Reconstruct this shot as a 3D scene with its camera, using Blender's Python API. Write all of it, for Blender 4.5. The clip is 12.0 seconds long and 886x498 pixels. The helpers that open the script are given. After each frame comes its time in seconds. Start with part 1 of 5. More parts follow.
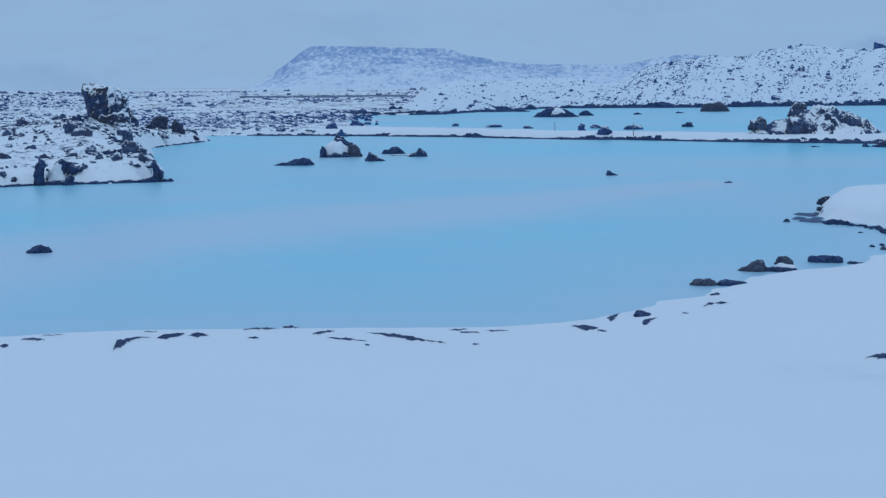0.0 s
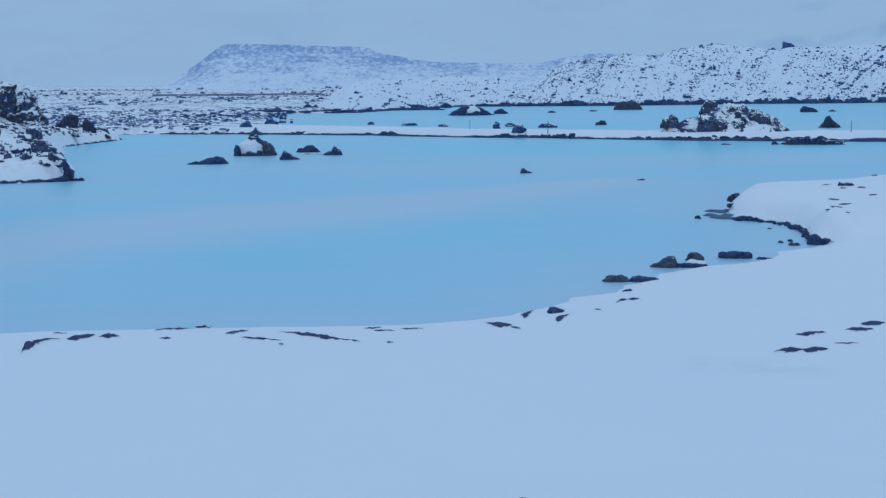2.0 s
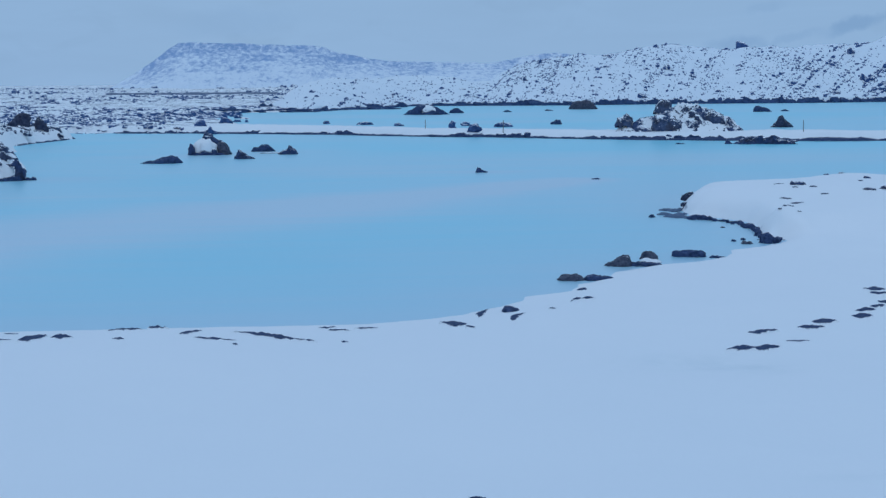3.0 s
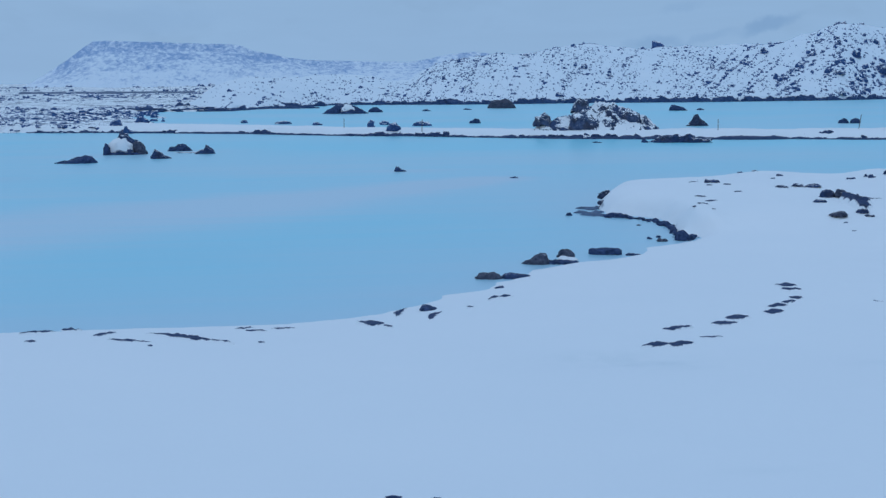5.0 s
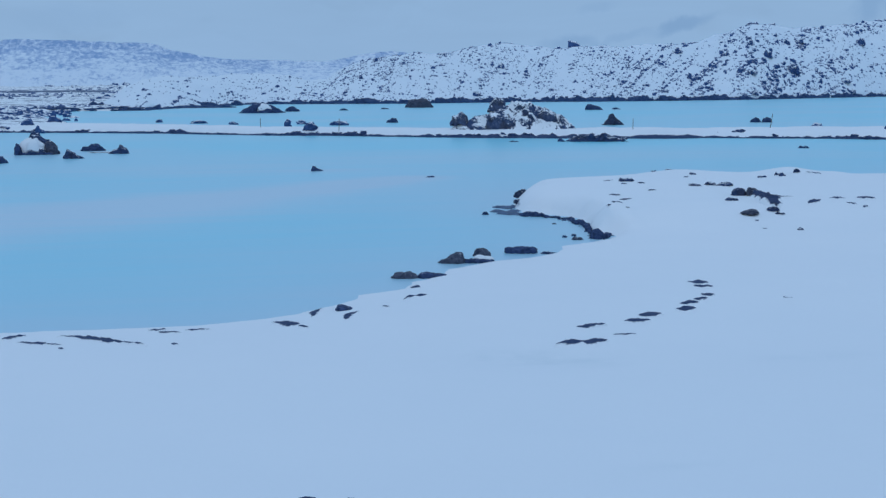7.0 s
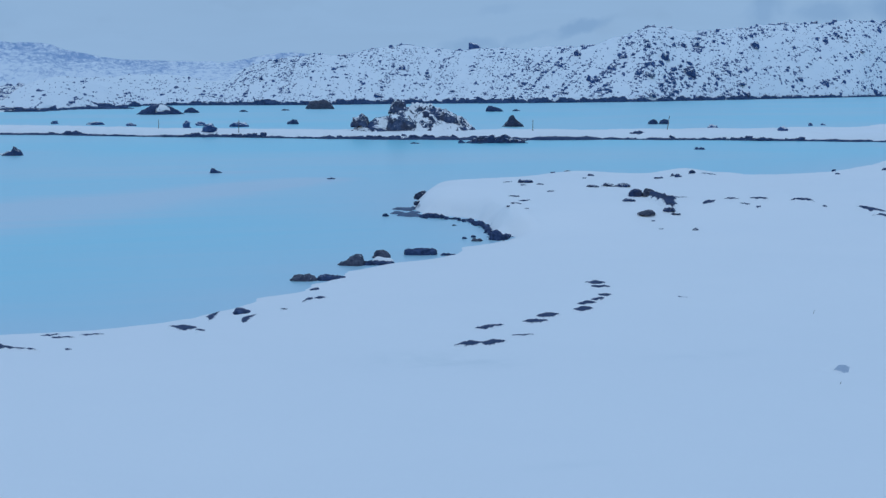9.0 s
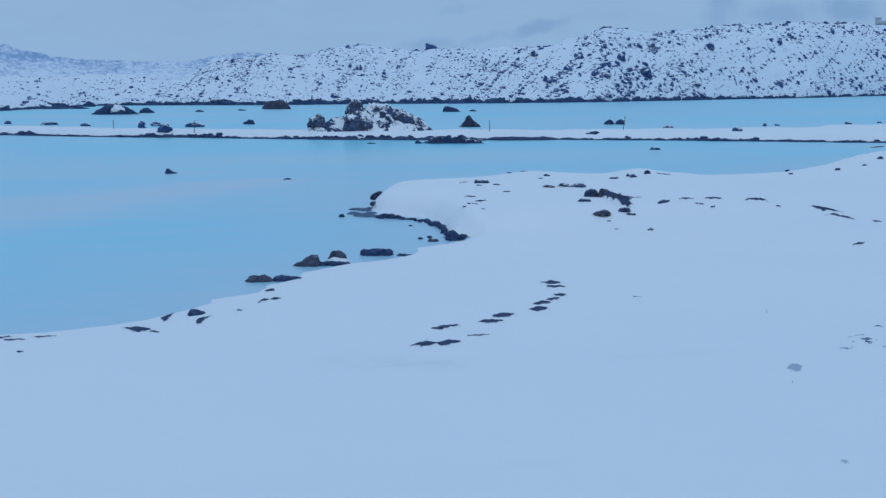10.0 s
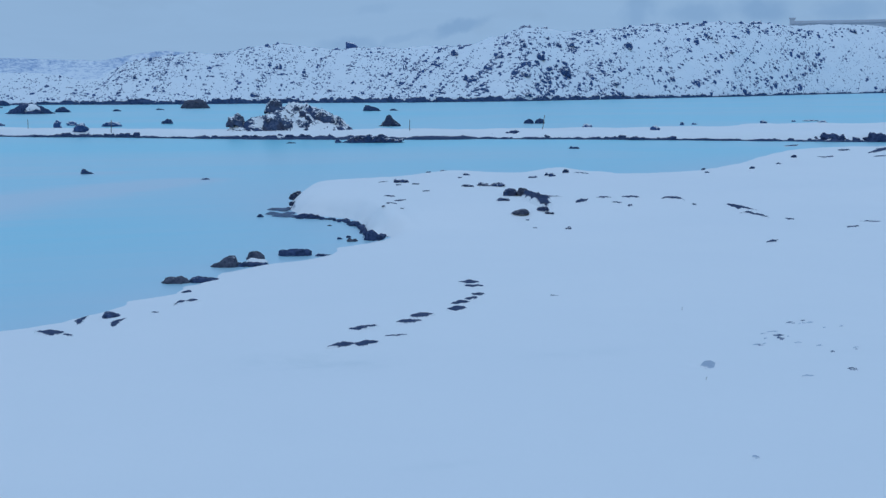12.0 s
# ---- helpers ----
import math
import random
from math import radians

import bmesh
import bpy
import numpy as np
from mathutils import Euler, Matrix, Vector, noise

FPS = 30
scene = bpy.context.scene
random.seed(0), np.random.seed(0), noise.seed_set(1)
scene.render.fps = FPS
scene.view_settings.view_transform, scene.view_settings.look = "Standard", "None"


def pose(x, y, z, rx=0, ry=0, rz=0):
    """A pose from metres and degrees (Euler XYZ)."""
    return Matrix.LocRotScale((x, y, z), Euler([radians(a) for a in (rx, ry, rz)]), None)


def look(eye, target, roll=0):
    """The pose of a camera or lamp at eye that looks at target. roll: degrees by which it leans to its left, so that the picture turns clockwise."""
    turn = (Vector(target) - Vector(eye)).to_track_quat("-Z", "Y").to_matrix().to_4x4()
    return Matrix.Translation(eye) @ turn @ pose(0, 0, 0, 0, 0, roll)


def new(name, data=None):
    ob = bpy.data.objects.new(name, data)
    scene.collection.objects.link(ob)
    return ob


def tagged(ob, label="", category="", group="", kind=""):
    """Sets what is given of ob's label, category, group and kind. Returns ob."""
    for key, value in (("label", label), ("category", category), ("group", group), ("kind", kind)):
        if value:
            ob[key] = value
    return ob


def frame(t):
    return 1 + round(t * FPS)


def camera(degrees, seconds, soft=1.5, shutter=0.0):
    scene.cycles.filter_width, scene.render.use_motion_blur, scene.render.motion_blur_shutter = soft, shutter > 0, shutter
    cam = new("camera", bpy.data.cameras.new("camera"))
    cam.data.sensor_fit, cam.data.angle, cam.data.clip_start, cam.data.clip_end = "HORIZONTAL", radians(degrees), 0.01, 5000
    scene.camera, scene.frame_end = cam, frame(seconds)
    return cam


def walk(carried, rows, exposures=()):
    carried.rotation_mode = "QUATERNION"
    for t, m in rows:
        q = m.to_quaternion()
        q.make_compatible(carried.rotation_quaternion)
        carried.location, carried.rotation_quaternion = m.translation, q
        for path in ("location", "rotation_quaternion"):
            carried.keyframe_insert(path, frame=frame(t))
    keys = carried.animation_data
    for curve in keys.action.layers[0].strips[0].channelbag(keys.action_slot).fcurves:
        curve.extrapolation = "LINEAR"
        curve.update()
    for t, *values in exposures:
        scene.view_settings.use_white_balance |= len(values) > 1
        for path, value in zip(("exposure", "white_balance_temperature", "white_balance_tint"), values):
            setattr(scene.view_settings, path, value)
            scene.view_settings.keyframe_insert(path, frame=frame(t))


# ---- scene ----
cam = camera(35.3, 12.0, soft=1.4)
# seconds, place in metres, turn in degrees
ROWS = [
    (0, 0, 0, 3.5, 83.309, 0.596, -0.07),
    (0.5, 0.0086, -0.0003, 3.4982, 83.274, 0.554, -0.967),
    (1, 0.0175, -0.0007, 3.4966, 83.268, 0.564, -1.801),
    (1.5, 0.0267, -0.0012, 3.4951, 83.264, 0.526, -2.64),
    (2, 0.0361, -0.0018, 3.4939, 83.208, 0.55, -3.523),
    (2.5, 0.0459, -0.0026, 3.4929, 83.166, 0.474, -4.423),
    (3, 0.0559, -0.0034, 3.4922, 83.163, 0.447, -5.329),
    (5, 0.0989, -0.008, 3.4911, 83.1, 0.415, -8.63),
    (5.5, 0.1104, -0.0095, 3.4914, 83.11, 0.397, -9.476),
    (6, 0.1222, -0.011, 3.4918, 83.094, 0.447, -10.344),
    (6.5, 0.1342, -0.0127, 3.4925, 83.085, 0.408, -11.165),
    (7, 0.1466, -0.0144, 3.4934, 83.047, 0.345, -11.991),
    (9, 0.1988, -0.0227, 3.499, 83.09, 0.185, -16.017),
    (9.5, 0.2125, -0.025, 3.5009, 83.121, 0.143, -16.912),
    (10, 0.2266, -0.0275, 3.5031, 83.094, 0.106, -17.769),
    (10.5, 0.2409, -0.0301, 3.5054, 83.091, 0.067, -18.591),
    (11, 0.2556, -0.0328, 3.508, 83.094, 0.067, -19.39),
    (11.5, 0.2705, -0.0356, 3.5107, 83.082, 0.086, -20.203),
    (12, 0.2857, -0.0385, 3.5137, 83.052, 0.071, -21.001),
]
walk(cam, [(t, pose(*place)) for t, *place in ROWS])
# ------------------------------------------------------------------ sky and light: a heavy overcast at blue hour
def link(tree, a, b):
    tree.links.new(a, b)


def make_world():
    world = bpy.data.worlds.new("overcast_sky")
    scene.world = world
    world.use_nodes = True
    tree = world.node_tree
    tree.nodes.clear()
    N = tree.nodes.new
    out, back = N("ShaderNodeOutputWorld"), N("ShaderNodeBackground")
    sky = N("ShaderNodeTexSky")
    sky.sky_type, sky.sun_disc = "NISHITA", False
    sky.sun_elevation, sky.sun_rotation = radians(28), radians(200)
    sky.dust_density, sky.ozone_density = 3.0, 4.0
    thin = N("ShaderNodeVectorMath")
    thin.operation = "SCALE"
    thin.inputs["Scale"].default_value = 0.06
    link(tree, sky.outputs["Color"], thin.inputs[0])
    coord, split = N("ShaderNodeTexCoord"), N("ShaderNodeSeparateXYZ")
    link(tree, coord.outputs["Generated"], split.inputs[0])
    ramp = N("ShaderNodeValToRGB")
    e = ramp.color_ramp.elements
    e[0].position, e[0].color = 0.0, (0.280, 0.452, 0.70, 1)
    e[1].position, e[1].color = 1.0, (0.405, 0.61, 0.90, 1)
    for at, colour in ((0.06, (0.272, 0.442, 0.68, 1)), (0.30, (0.33, 0.50, 0.745, 1))):
        x = e.new(at)
        x.color = colour
    link(tree, split.outputs["Z"], ramp.inputs["Fac"])
    # soft bands of cloud low over the land
    mapping = N("ShaderNodeMapping")
    mapping.inputs["Scale"].default_value = (5.0, 5.0, 26.0)
    mapping.inputs["Rotation"].default_value = (0.0, 0.22, 0.0)
    link(tree, coord.outputs["Generated"], mapping.inputs[0])
    cloud = N("ShaderNodeTexNoise")
    cloud.inputs["Scale"].default_value, cloud.inputs["Detail"].default_value, cloud.inputs["Roughness"].default_value = 1.4, 5.0, 0.55
    cloud.inputs["Distortion"].default_value = 0.8
    link(tree, mapping.outputs[0], cloud.inputs["Vector"])
    dark = N("ShaderNodeMapRange")
    dark.inputs["From Min"].default_value, dark.inputs["From Max"].default_value = 0.40, 0.72
    dark.inputs["To Min"].default_value, dark.inputs["To Max"].default_value = 1.015, 0.975
    link(tree, cloud.outputs["Fac"], dark.inputs["Value"])
    veil = N("ShaderNodeVectorMath")
    veil.operation = "SCALE"
    link(tree, ramp.outputs["Color"], veil.inputs[0])
    link(tree, dark.outputs["Result"], veil.inputs["Scale"])
    # faint darker puffs and wisps in it
    lean = N("ShaderNodeMapping")
    lean.inputs["Scale"].default_value = (8.0, 8.0, 19.0)
    lean.inputs["Rotation"].default_value = (0.0, 0.45, 0.35)
    link(tree, coord.outputs["Generated"], lean.inputs[0])
    puff = N("ShaderNodeTexNoise")
    puff.inputs["Scale"].default_value, puff.inputs["Detail"].default_value, puff.inputs["Distortion"].default_value = 2.2, 4.0, 0.6
    link(tree, lean.outputs[0], puff.inputs["Vector"])
    faint = N("ShaderNodeMapRange")
    faint.inputs["From Min"].default_value, faint.inputs["From Max"].default_value = 0.56, 0.74
    faint.inputs["To Min"].default_value, faint.inputs["To Max"].default_value = 1.0, 0.96
    link(tree, puff.outputs["Fac"], faint.inputs["Value"])
    wisps = N("ShaderNodeVectorMath")
    wisps.operation = "SCALE"
    link(tree, veil.outputs[0], wisps.inputs[0])
    link(tree, faint.outputs["Result"], wisps.inputs["Scale"])
    # torn cloud and steam low over the embankment: bearing, height, half length, half breadth (degrees), slant, depth
    turn, rise = N("ShaderNodeMath"), N("ShaderNodeMath")
    turn.operation, rise.operation = "ARCTAN2", "ARCSINE"
    link(tree, split.outputs["X"], turn.inputs[0])
    link(tree, split.outputs["Y"], turn.inputs[1])
    link(tree, split.outputs["Z"], rise.inputs[0])
    chart = N("ShaderNodeCombineXYZ")
    link(tree, turn.outputs[0], chart.inputs[0])
    link(tree, rise.outputs[0], chart.inputs[1])
    fray = N("ShaderNodeTexNoise")
    fray.inputs["Scale"].default_value, fray.inputs["Detail"].default_value = 60.0, 4.0
    link(tree, chart.outputs[0], fray.inputs["Vector"])
    push = N("ShaderNodeVectorMath")
    push.operation = "MULTIPLY_ADD"
    push.inputs[1].default_value = (0.024, 0.014, 0)
    link(tree, fray.outputs["Color"], push.inputs[0])
    link(tree, chart.outputs[0], push.inputs[2])
    depth = None
    for bearing, lift, long, broad, slant, deep in ((21.6, 2.12, 1.75, 0.34, 17, 0.40), (17.2, 1.45, 1.6, 0.45, 0, 0.28), (19.3, 1.68, 1.7, 0.24, 14, 0.17),
                                                    (18.2, 2.86, 1.3, 0.25, 12, 0.12), (28.9, 2.85, 1.4, 0.9, 50, 0.34), (31.1, 2.62, 1.8, 0.6, 5, 0.36),
                                                    (33.7, 2.75, 1.6, 0.8, 0, 0.45), (37.0, 2.7, 2.0, 0.6, 5, 0.34), (-16.2, 0.45, 3.2, 0.9, -4, 0.16), (-3.0, 2.5, 4.0, 0.8, 4, 0.08)):
        spot = N("ShaderNodeMapping")
        spot.vector_type = "TEXTURE"
        spot.inputs["Location"].default_value = (radians(bearing) + 0.012, radians(lift) + 0.007, 0)
        spot.inputs["Rotation"].default_value = (0, 0, radians(slant))
        spot.inputs["Scale"].default_value = (radians(long), radians(broad), 1)
        link(tree, push.outputs[0], spot.inputs[0])
        ball = N("ShaderNodeTexGradient")
        ball.gradient_type = "SPHERICAL"
        link(tree, spot.outputs[0], ball.inputs[0])
        part_of = N("ShaderNodeMapRange")
        part_of.interpolation_type = "SMOOTHSTEP"
        part_of.inputs["From Max"].default_value, part_of.inputs["To Max"].default_value = 0.75, deep
        link(tree, ball.outputs["Fac"], part_of.inputs["Value"])
        if depth is None:
            depth = part_of.outputs[0]
        else:
            total = N("ShaderNodeMath")
            link(tree, depth, total.inputs[0])
            link(tree, part_of.outputs[0], total.inputs[1])
            depth = total.outputs[0]
    torn = N("ShaderNodeMix")
    torn.data_type = "RGBA"
    torn.inputs["B"].default_value = (0.13, 0.275, 0.52, 1)
    link(tree, depth, torn.inputs["Factor"])
    link(tree, wisps.outputs[0], torn.inputs["A"])
    mix = N("ShaderNodeMix")
    mix.data_type = "RGBA"
    mix.inputs["Factor"].default_value = 0.96
    link(tree, thin.outputs[0], mix.inputs["A"])
    link(tree, torn.outputs["Result"], mix.inputs["B"])
    link(tree, mix.outputs["Result"], back.inputs["Color"])
    back.inputs["Strength"].default_value = 1.0
    link(tree, back.outputs[0], out.inputs["Surface"])


make_world()
sun = new("sun", bpy.data.lights.new("sun", "SUN"))
sun.data.energy, sun.data.angle, sun.data.color = 0.2, radians(60), (1.0, 0.97, 0.93)
sun.matrix_world = look((-30, -60, 60), (0, 0, 0))
# ------------------------------------------------------------------ materials
class Nodes:
    """A short hand for building a node material."""

    def __init__(self, name):
        self.mat = bpy.data.materials.new(name)
        self.mat.use_nodes = True
        self.tree = self.mat.node_tree
        self.bsdf = self.tree.nodes["Principled BSDF"]

    def add(self, kind, **values):
        node = self.tree.nodes.new(kind)
        for key, value in values.items():
            node.inputs[key.replace("_", " ")].default_value = value
        return node

    def link(self, a, b):
        self.tree.links.new(a, b)

    def noise(self, vector, scale, detail=4.0, rough=0.55, distortion=0.0):
        n = self.add("ShaderNodeTexNoise", Scale=scale, Detail=detail, Roughness=rough, Distortion=distortion)
        self.link(vector, n.inputs["Vector"])
        return n.outputs["Fac"]

    def range(self, value, a, b, c=0.0, d=1.0):
        n = self.add("ShaderNodeMapRange", From_Min=a, From_Max=b, To_Min=c, To_Max=d)
        self.link(value, n.inputs["Value"])
        return n.outputs["Result"]

    def math(self, op, a, b):
        n = self.tree.nodes.new("ShaderNodeMath")
        n.operation = op
        for slot, v in zip(n.inputs, (a, b)):
            if isinstance(v, (int, float)):
                slot.default_value = v
            else:
                self.link(v, slot)
        return n.outputs[0]

    def mix(self, fac, a, b):
        n = self.tree.nodes.new("ShaderNodeMix")
        n.data_type = "RGBA"
        for slot, v in ((n.inputs["Factor"], fac), (n.inputs["A"], a), (n.inputs["B"], b)):
            if isinstance(v, (int, float)):
                slot.default_value = v
            elif isinstance(v, tuple):
                slot.default_value = (*v, 1.0)
            else:
                self.link(v, slot)
        return n.outputs["Result"]

    def bump(self, height, strength, distance):
        n = self.add("ShaderNodeBump", Strength=strength, Distance=distance)
        self.link(height, n.inputs["Height"])
        self.link(n.outputs[0], self.bsdf.inputs["Normal"])

    def place(self):
        g = self.tree.nodes.new("ShaderNodeNewGeometry")
        return g.outputs["Position"]

    def slope(self):
        g = self.tree.nodes.new("ShaderNodeNewGeometry")
        s = self.tree.nodes.new("ShaderNodeSeparateXYZ")
        self.link(g.outputs["Normal"], s.inputs[0])
        return s.outputs["Z"]

    def done(self, colour, rough):
        for key, v in (("Base Color", colour), ("Roughness", rough)):
            slot = self.bsdf.inputs[key]
            if isinstance(v, (int, float)):
                slot.default_value = v
            elif isinstance(v, tuple):
                slot.default_value = (*v, 1.0)
            else:
                self.link(v, slot)
        return self.mat


SNOW_A, SNOW_B = (0.78, 0.82, 0.86), (0.86, 0.88, 0.90)
CHAR_A, CHAR_B = (0.017, 0.033, 0.073), (0.058, 0.088, 0.170)
LAVA_A, LAVA_B = (0.015, 0.031, 0.075), (0.052, 0.083, 0.180)


def snow_and_lava(name, low, high, scale, moss=0.3, patchy=0.5, dark=LAVA_A, light=LAVA_B, bump=0.5, weight=1.0, white=(SNOW_A, SNOW_B)):
    """Dark lava with snow lying on what faces up; low..high is the slope over which snow takes hold."""
    n = Nodes(name)
    p = n.place()
    snow = n.mix(n.noise(p, 0.25, 3), *white)
    rock = n.mix(n.range(n.noise(p, 3.0 * scale, 6, 0.68), 0.38, 0.70), dark, tuple(1.25 * c for c in light))
    if moss:
        rock = n.mix(n.range(n.noise(p, 0.9 * scale, 3), 0.48, 0.62, 0.0, moss), rock, (0.058, 0.049, 0.050))
    fine = n.math("MULTIPLY", n.math("SUBTRACT", n.noise(p, 1.6 * scale, 7, 0.72, 0.5), 0.5), patchy * 2)
    wide = n.math("MULTIPLY", n.math("SUBTRACT", n.noise(p, 0.35 * scale, 3, 0.6), 0.5), patchy * 0.9)
    cover = n.range(n.math("ADD", n.range(n.slope(), 0, 1, 1 - weight, 1), n.math("ADD", fine, wide)), low, high)
    n.bump(n.noise(p, 7.0 * scale, 6, 0.7), bump, 0.06 / scale)
    n.bsdf.inputs["Specular IOR Level"].default_value = 0.25
    return n.done(n.mix(cover, rock, snow), n.range(cover, 0, 1, 0.9, 0.60))


def make_snow():
    """Smooth deep snow; where the ground is stony, ragged lava shows through it."""
    n = Nodes("snow")
    p = n.place()
    snow = n.mix(n.noise(p, 0.12, 4, 0.6), SNOW_A, SNOW_B)
    # shade of shallow hollows, put into the colour as greyer, thinner snow
    hollow_shade = n.tree.nodes.new("ShaderNodeAttribute")
    hollow_shade.attribute_name = "thin"
    snow = n.mix(n.math("MULTIPLY", hollow_shade.outputs["Fac"], n.range(n.noise(p, 2.2, 5, 0.6), 0.35, 0.75, 0.1, 0.75)), snow, (0.62, 0.70, 0.74))
    rock = n.mix(n.noise(p, 4.0, 6, 0.65), LAVA_A, LAVA_B)
    a = n.tree.nodes.new("ShaderNodeAttribute")
    a.attribute_name = "stony"
    ragged = n.math("ADD", n.noise(p, 1.5, 7, 0.74, 0.4), n.math("MULTIPLY", n.math("SUBTRACT", n.noise(p, 0.16, 3), 0.5), 0.5))
    bare = n.math("MULTIPLY", n.range(ragged, 0.535, 0.60), a.outputs["Fac"])
    steep = n.range(n.slope(), 0.55, 0.42)
    grain = n.math("ADD", n.noise(p, 0.8, 4), n.math("MULTIPLY", n.noise(p, 14.0, 4, 0.6), 0.10))
    n.bump(grain, 0.22, 0.14)
    return n.done(n.mix(n.math("MAXIMUM", bare, steep), snow, rock), 0.65)


def make_water():
    """Milky blue silica water; pale films drift on it, and silt pales the shallows."""
    n = Nodes("milky_water")
    p = n.place()
    m = n.add("ShaderNodeMapping", Scale=(0.030, 0.056, 1.0), Rotation=(0, 0, radians(-24)))
    n.link(p, m.inputs[0])
    film = n.range(n.noise(m.outputs[0], 1.0, 4, 0.5, 0.6), 0.36, 0.60)
    a = n.tree.nodes.new("ShaderNodeAttribute")
    a.attribute_name = "silt"
    m2 = n.add("ShaderNodeMapping", Scale=(0.2, 0.5, 1.0))
    n.link(p, m2.inputs[0])
    tone = n.mix(n.noise(m2.outputs[0], 0.6, 4), (0.184, 0.648, 0.80), (0.214, 0.675, 0.815))
    d = n.tree.nodes.new("ShaderNodeAttribute")
    d.attribute_name = "film"
    film = n.math("ADD", n.math("MULTIPLY", film, 0.38), n.math("MULTIPLY", d.outputs["Fac"], 0.85))
    m4 = n.add("ShaderNodeMapping", Scale=(0.07, 1.1, 1.0), Rotation=(0, 0, radians(-12)))
    n.link(p, m4.inputs[0])
    film = n.math("ADD", film, n.range(n.noise(m4.outputs[0], 1.3, 5, 0.6, 0.5), 0.35, 0.70, -0.10, 0.16))
    tone = n.mix(film, tone, (0.48, 0.665, 0.775))
    tone = n.mix(n.math("MULTIPLY", a.outputs["Fac"], 0.7), tone, (0.47, 0.62, 0.74))
    m3 = n.add("ShaderNodeMapping", Scale=(0.7, 2.2, 1.0))
    n.link(p, m3.inputs[0])
    n.bump(n.noise(m3.outputs[0], 2.0, 3), 0.035, 0.05)
    n.bsdf.inputs["IOR"].default_value = 1.33
    return n.done(tone, 0.30)


def make_slab(name, scale, moss, dark=LAVA_A, light=LAVA_B):
    """Lava bared by the wind: the snow's edge on it is ragged."""
    n = Nodes(name)
    p = n.place()
    snow = n.mix(n.noise(p, 0.12, 4, 0.6), SNOW_A, SNOW_B)
    rock = n.mix(n.noise(p, 9.0 * scale, 6, 0.65), dark, light)
    if moss:
        rock = n.mix(n.range(n.noise(p, 2.5 * scale, 3), 0.45, 0.62, 0.0, moss), rock, (0.058, 0.056, 0.056))
    a = n.tree.nodes.new("ShaderNodeAttribute")
    a.attribute_name = "bared"
    m = n.add("ShaderNodeMapping", Scale=(1.0, 0.45, 1.0))
    n.link(p, m.inputs[0])
    ragged = n.math("ADD", a.outputs["Fac"], n.math("MULTIPLY", n.math("SUBTRACT", n.noise(m.outputs[0], 7.0 * scale, 6, 0.68, 0.3), 0.5), 1.1))
    bare = n.range(ragged, 0.32, 0.46)
    n.bump(n.noise(p, 16.0 * scale, 5, 0.7), 0.4, 0.03)
    n.bsdf.inputs["Specular IOR Level"].default_value = 0.25
    return n.done(n.mix(bare, snow, rock), n.range(bare, 0, 1, 0.65, 0.85))


def make_plain(name, colour, rough, amount=0.25, scale=8.0, metal=0.0):
    n = Nodes(name)
    p = n.place()
    dark = tuple(c * (1 - amount) for c in colour)
    n.bsdf.inputs["Metallic"].default_value = metal
    return n.done(n.mix(n.noise(p, scale, 5, 0.6), dark, colour), rough)


def make_mesa_snow():
    """Far slope: crags speckle the snow, thickly below the rim and thinly lower down; both colours carry distance
    haze.
    """
    n = Nodes("snowy_hazed_far_slope")
    p = n.place()
    # haze painted in: snow greyed towards blue, crags paled to blue
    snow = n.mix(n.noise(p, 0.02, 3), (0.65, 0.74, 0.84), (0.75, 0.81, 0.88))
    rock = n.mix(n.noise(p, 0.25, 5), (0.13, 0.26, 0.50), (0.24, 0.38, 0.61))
    a = n.tree.nodes.new("ShaderNodeAttribute")
    a.attribute_name = "craggy"
    m = n.add("ShaderNodeMapping", Scale=(1.0, 0.35, 1.6), Rotation=(0, radians(35), 0))
    n.link(p, m.inputs[0])
    fine = n.noise(m.outputs[0], 0.30, 6, 0.70, 0.5)
    wide = n.noise(p, 0.045, 3, 0.6)
    speck = n.math("ADD", n.math("MULTIPLY", fine, 0.68), n.math("MULTIPLY", wide, 0.32))
    speck = n.math("ADD", speck, n.math("MULTIPLY", n.math("SUBTRACT", a.outputs["Fac"], 0.45), 0.13))
    bare = n.range(speck, 0.47, 0.61, 0.0, 0.85)
    n.bump(fine, 0.2, 0.6)
    return n.done(n.mix(bare, snow, rock), 0.75)


SNOW = make_snow()
WATER = make_water()
LAVA_SNOWY = snow_and_lava("snow_capped_lava", 0.47, 0.66, 1.5, 0.4, 0.75, CHAR_A, CHAR_B)
LAVA_BARE = snow_and_lava("bare_wet_lava", 1.0, 1.16, 2.4, 0.0, 0.34)
LAVA_BLACK = snow_and_lava("black_lava", 1.35, 1.55, 2.4, 0.0, 0.3)
SLAB = make_slab("wind_bared_lava", 1.0, 0.0)
SLAB_MOSSY = make_slab("wind_bared_mossy_lava", 1.0, 0.35)
LEDGE_LAVA = make_slab("waterline_lava", 0.5, 0.0)
LAVA_MOSSY = snow_and_lava("mossy_lava", 0.86, 1.0, 2.6, 0.4, 0.5)
MOUND = snow_and_lava("half_covered_lava", 0.79, 0.87, 0.75, 0.3, 1.1, weight=0.5)
MOUND_ROCK = snow_and_lava("brown_snow_flecked_lava", 0.68, 0.78, 1.8, 0.5, 1.25, (0.030, 0.052, 0.106), (0.086, 0.118, 0.205), weight=0.7)
TOWER_SNOWY = snow_and_lava("snowy_tower_lava", 0.27, 0.39, 2.2, 0.6, 1.25, CHAR_A, CHAR_B, weight=0.8)
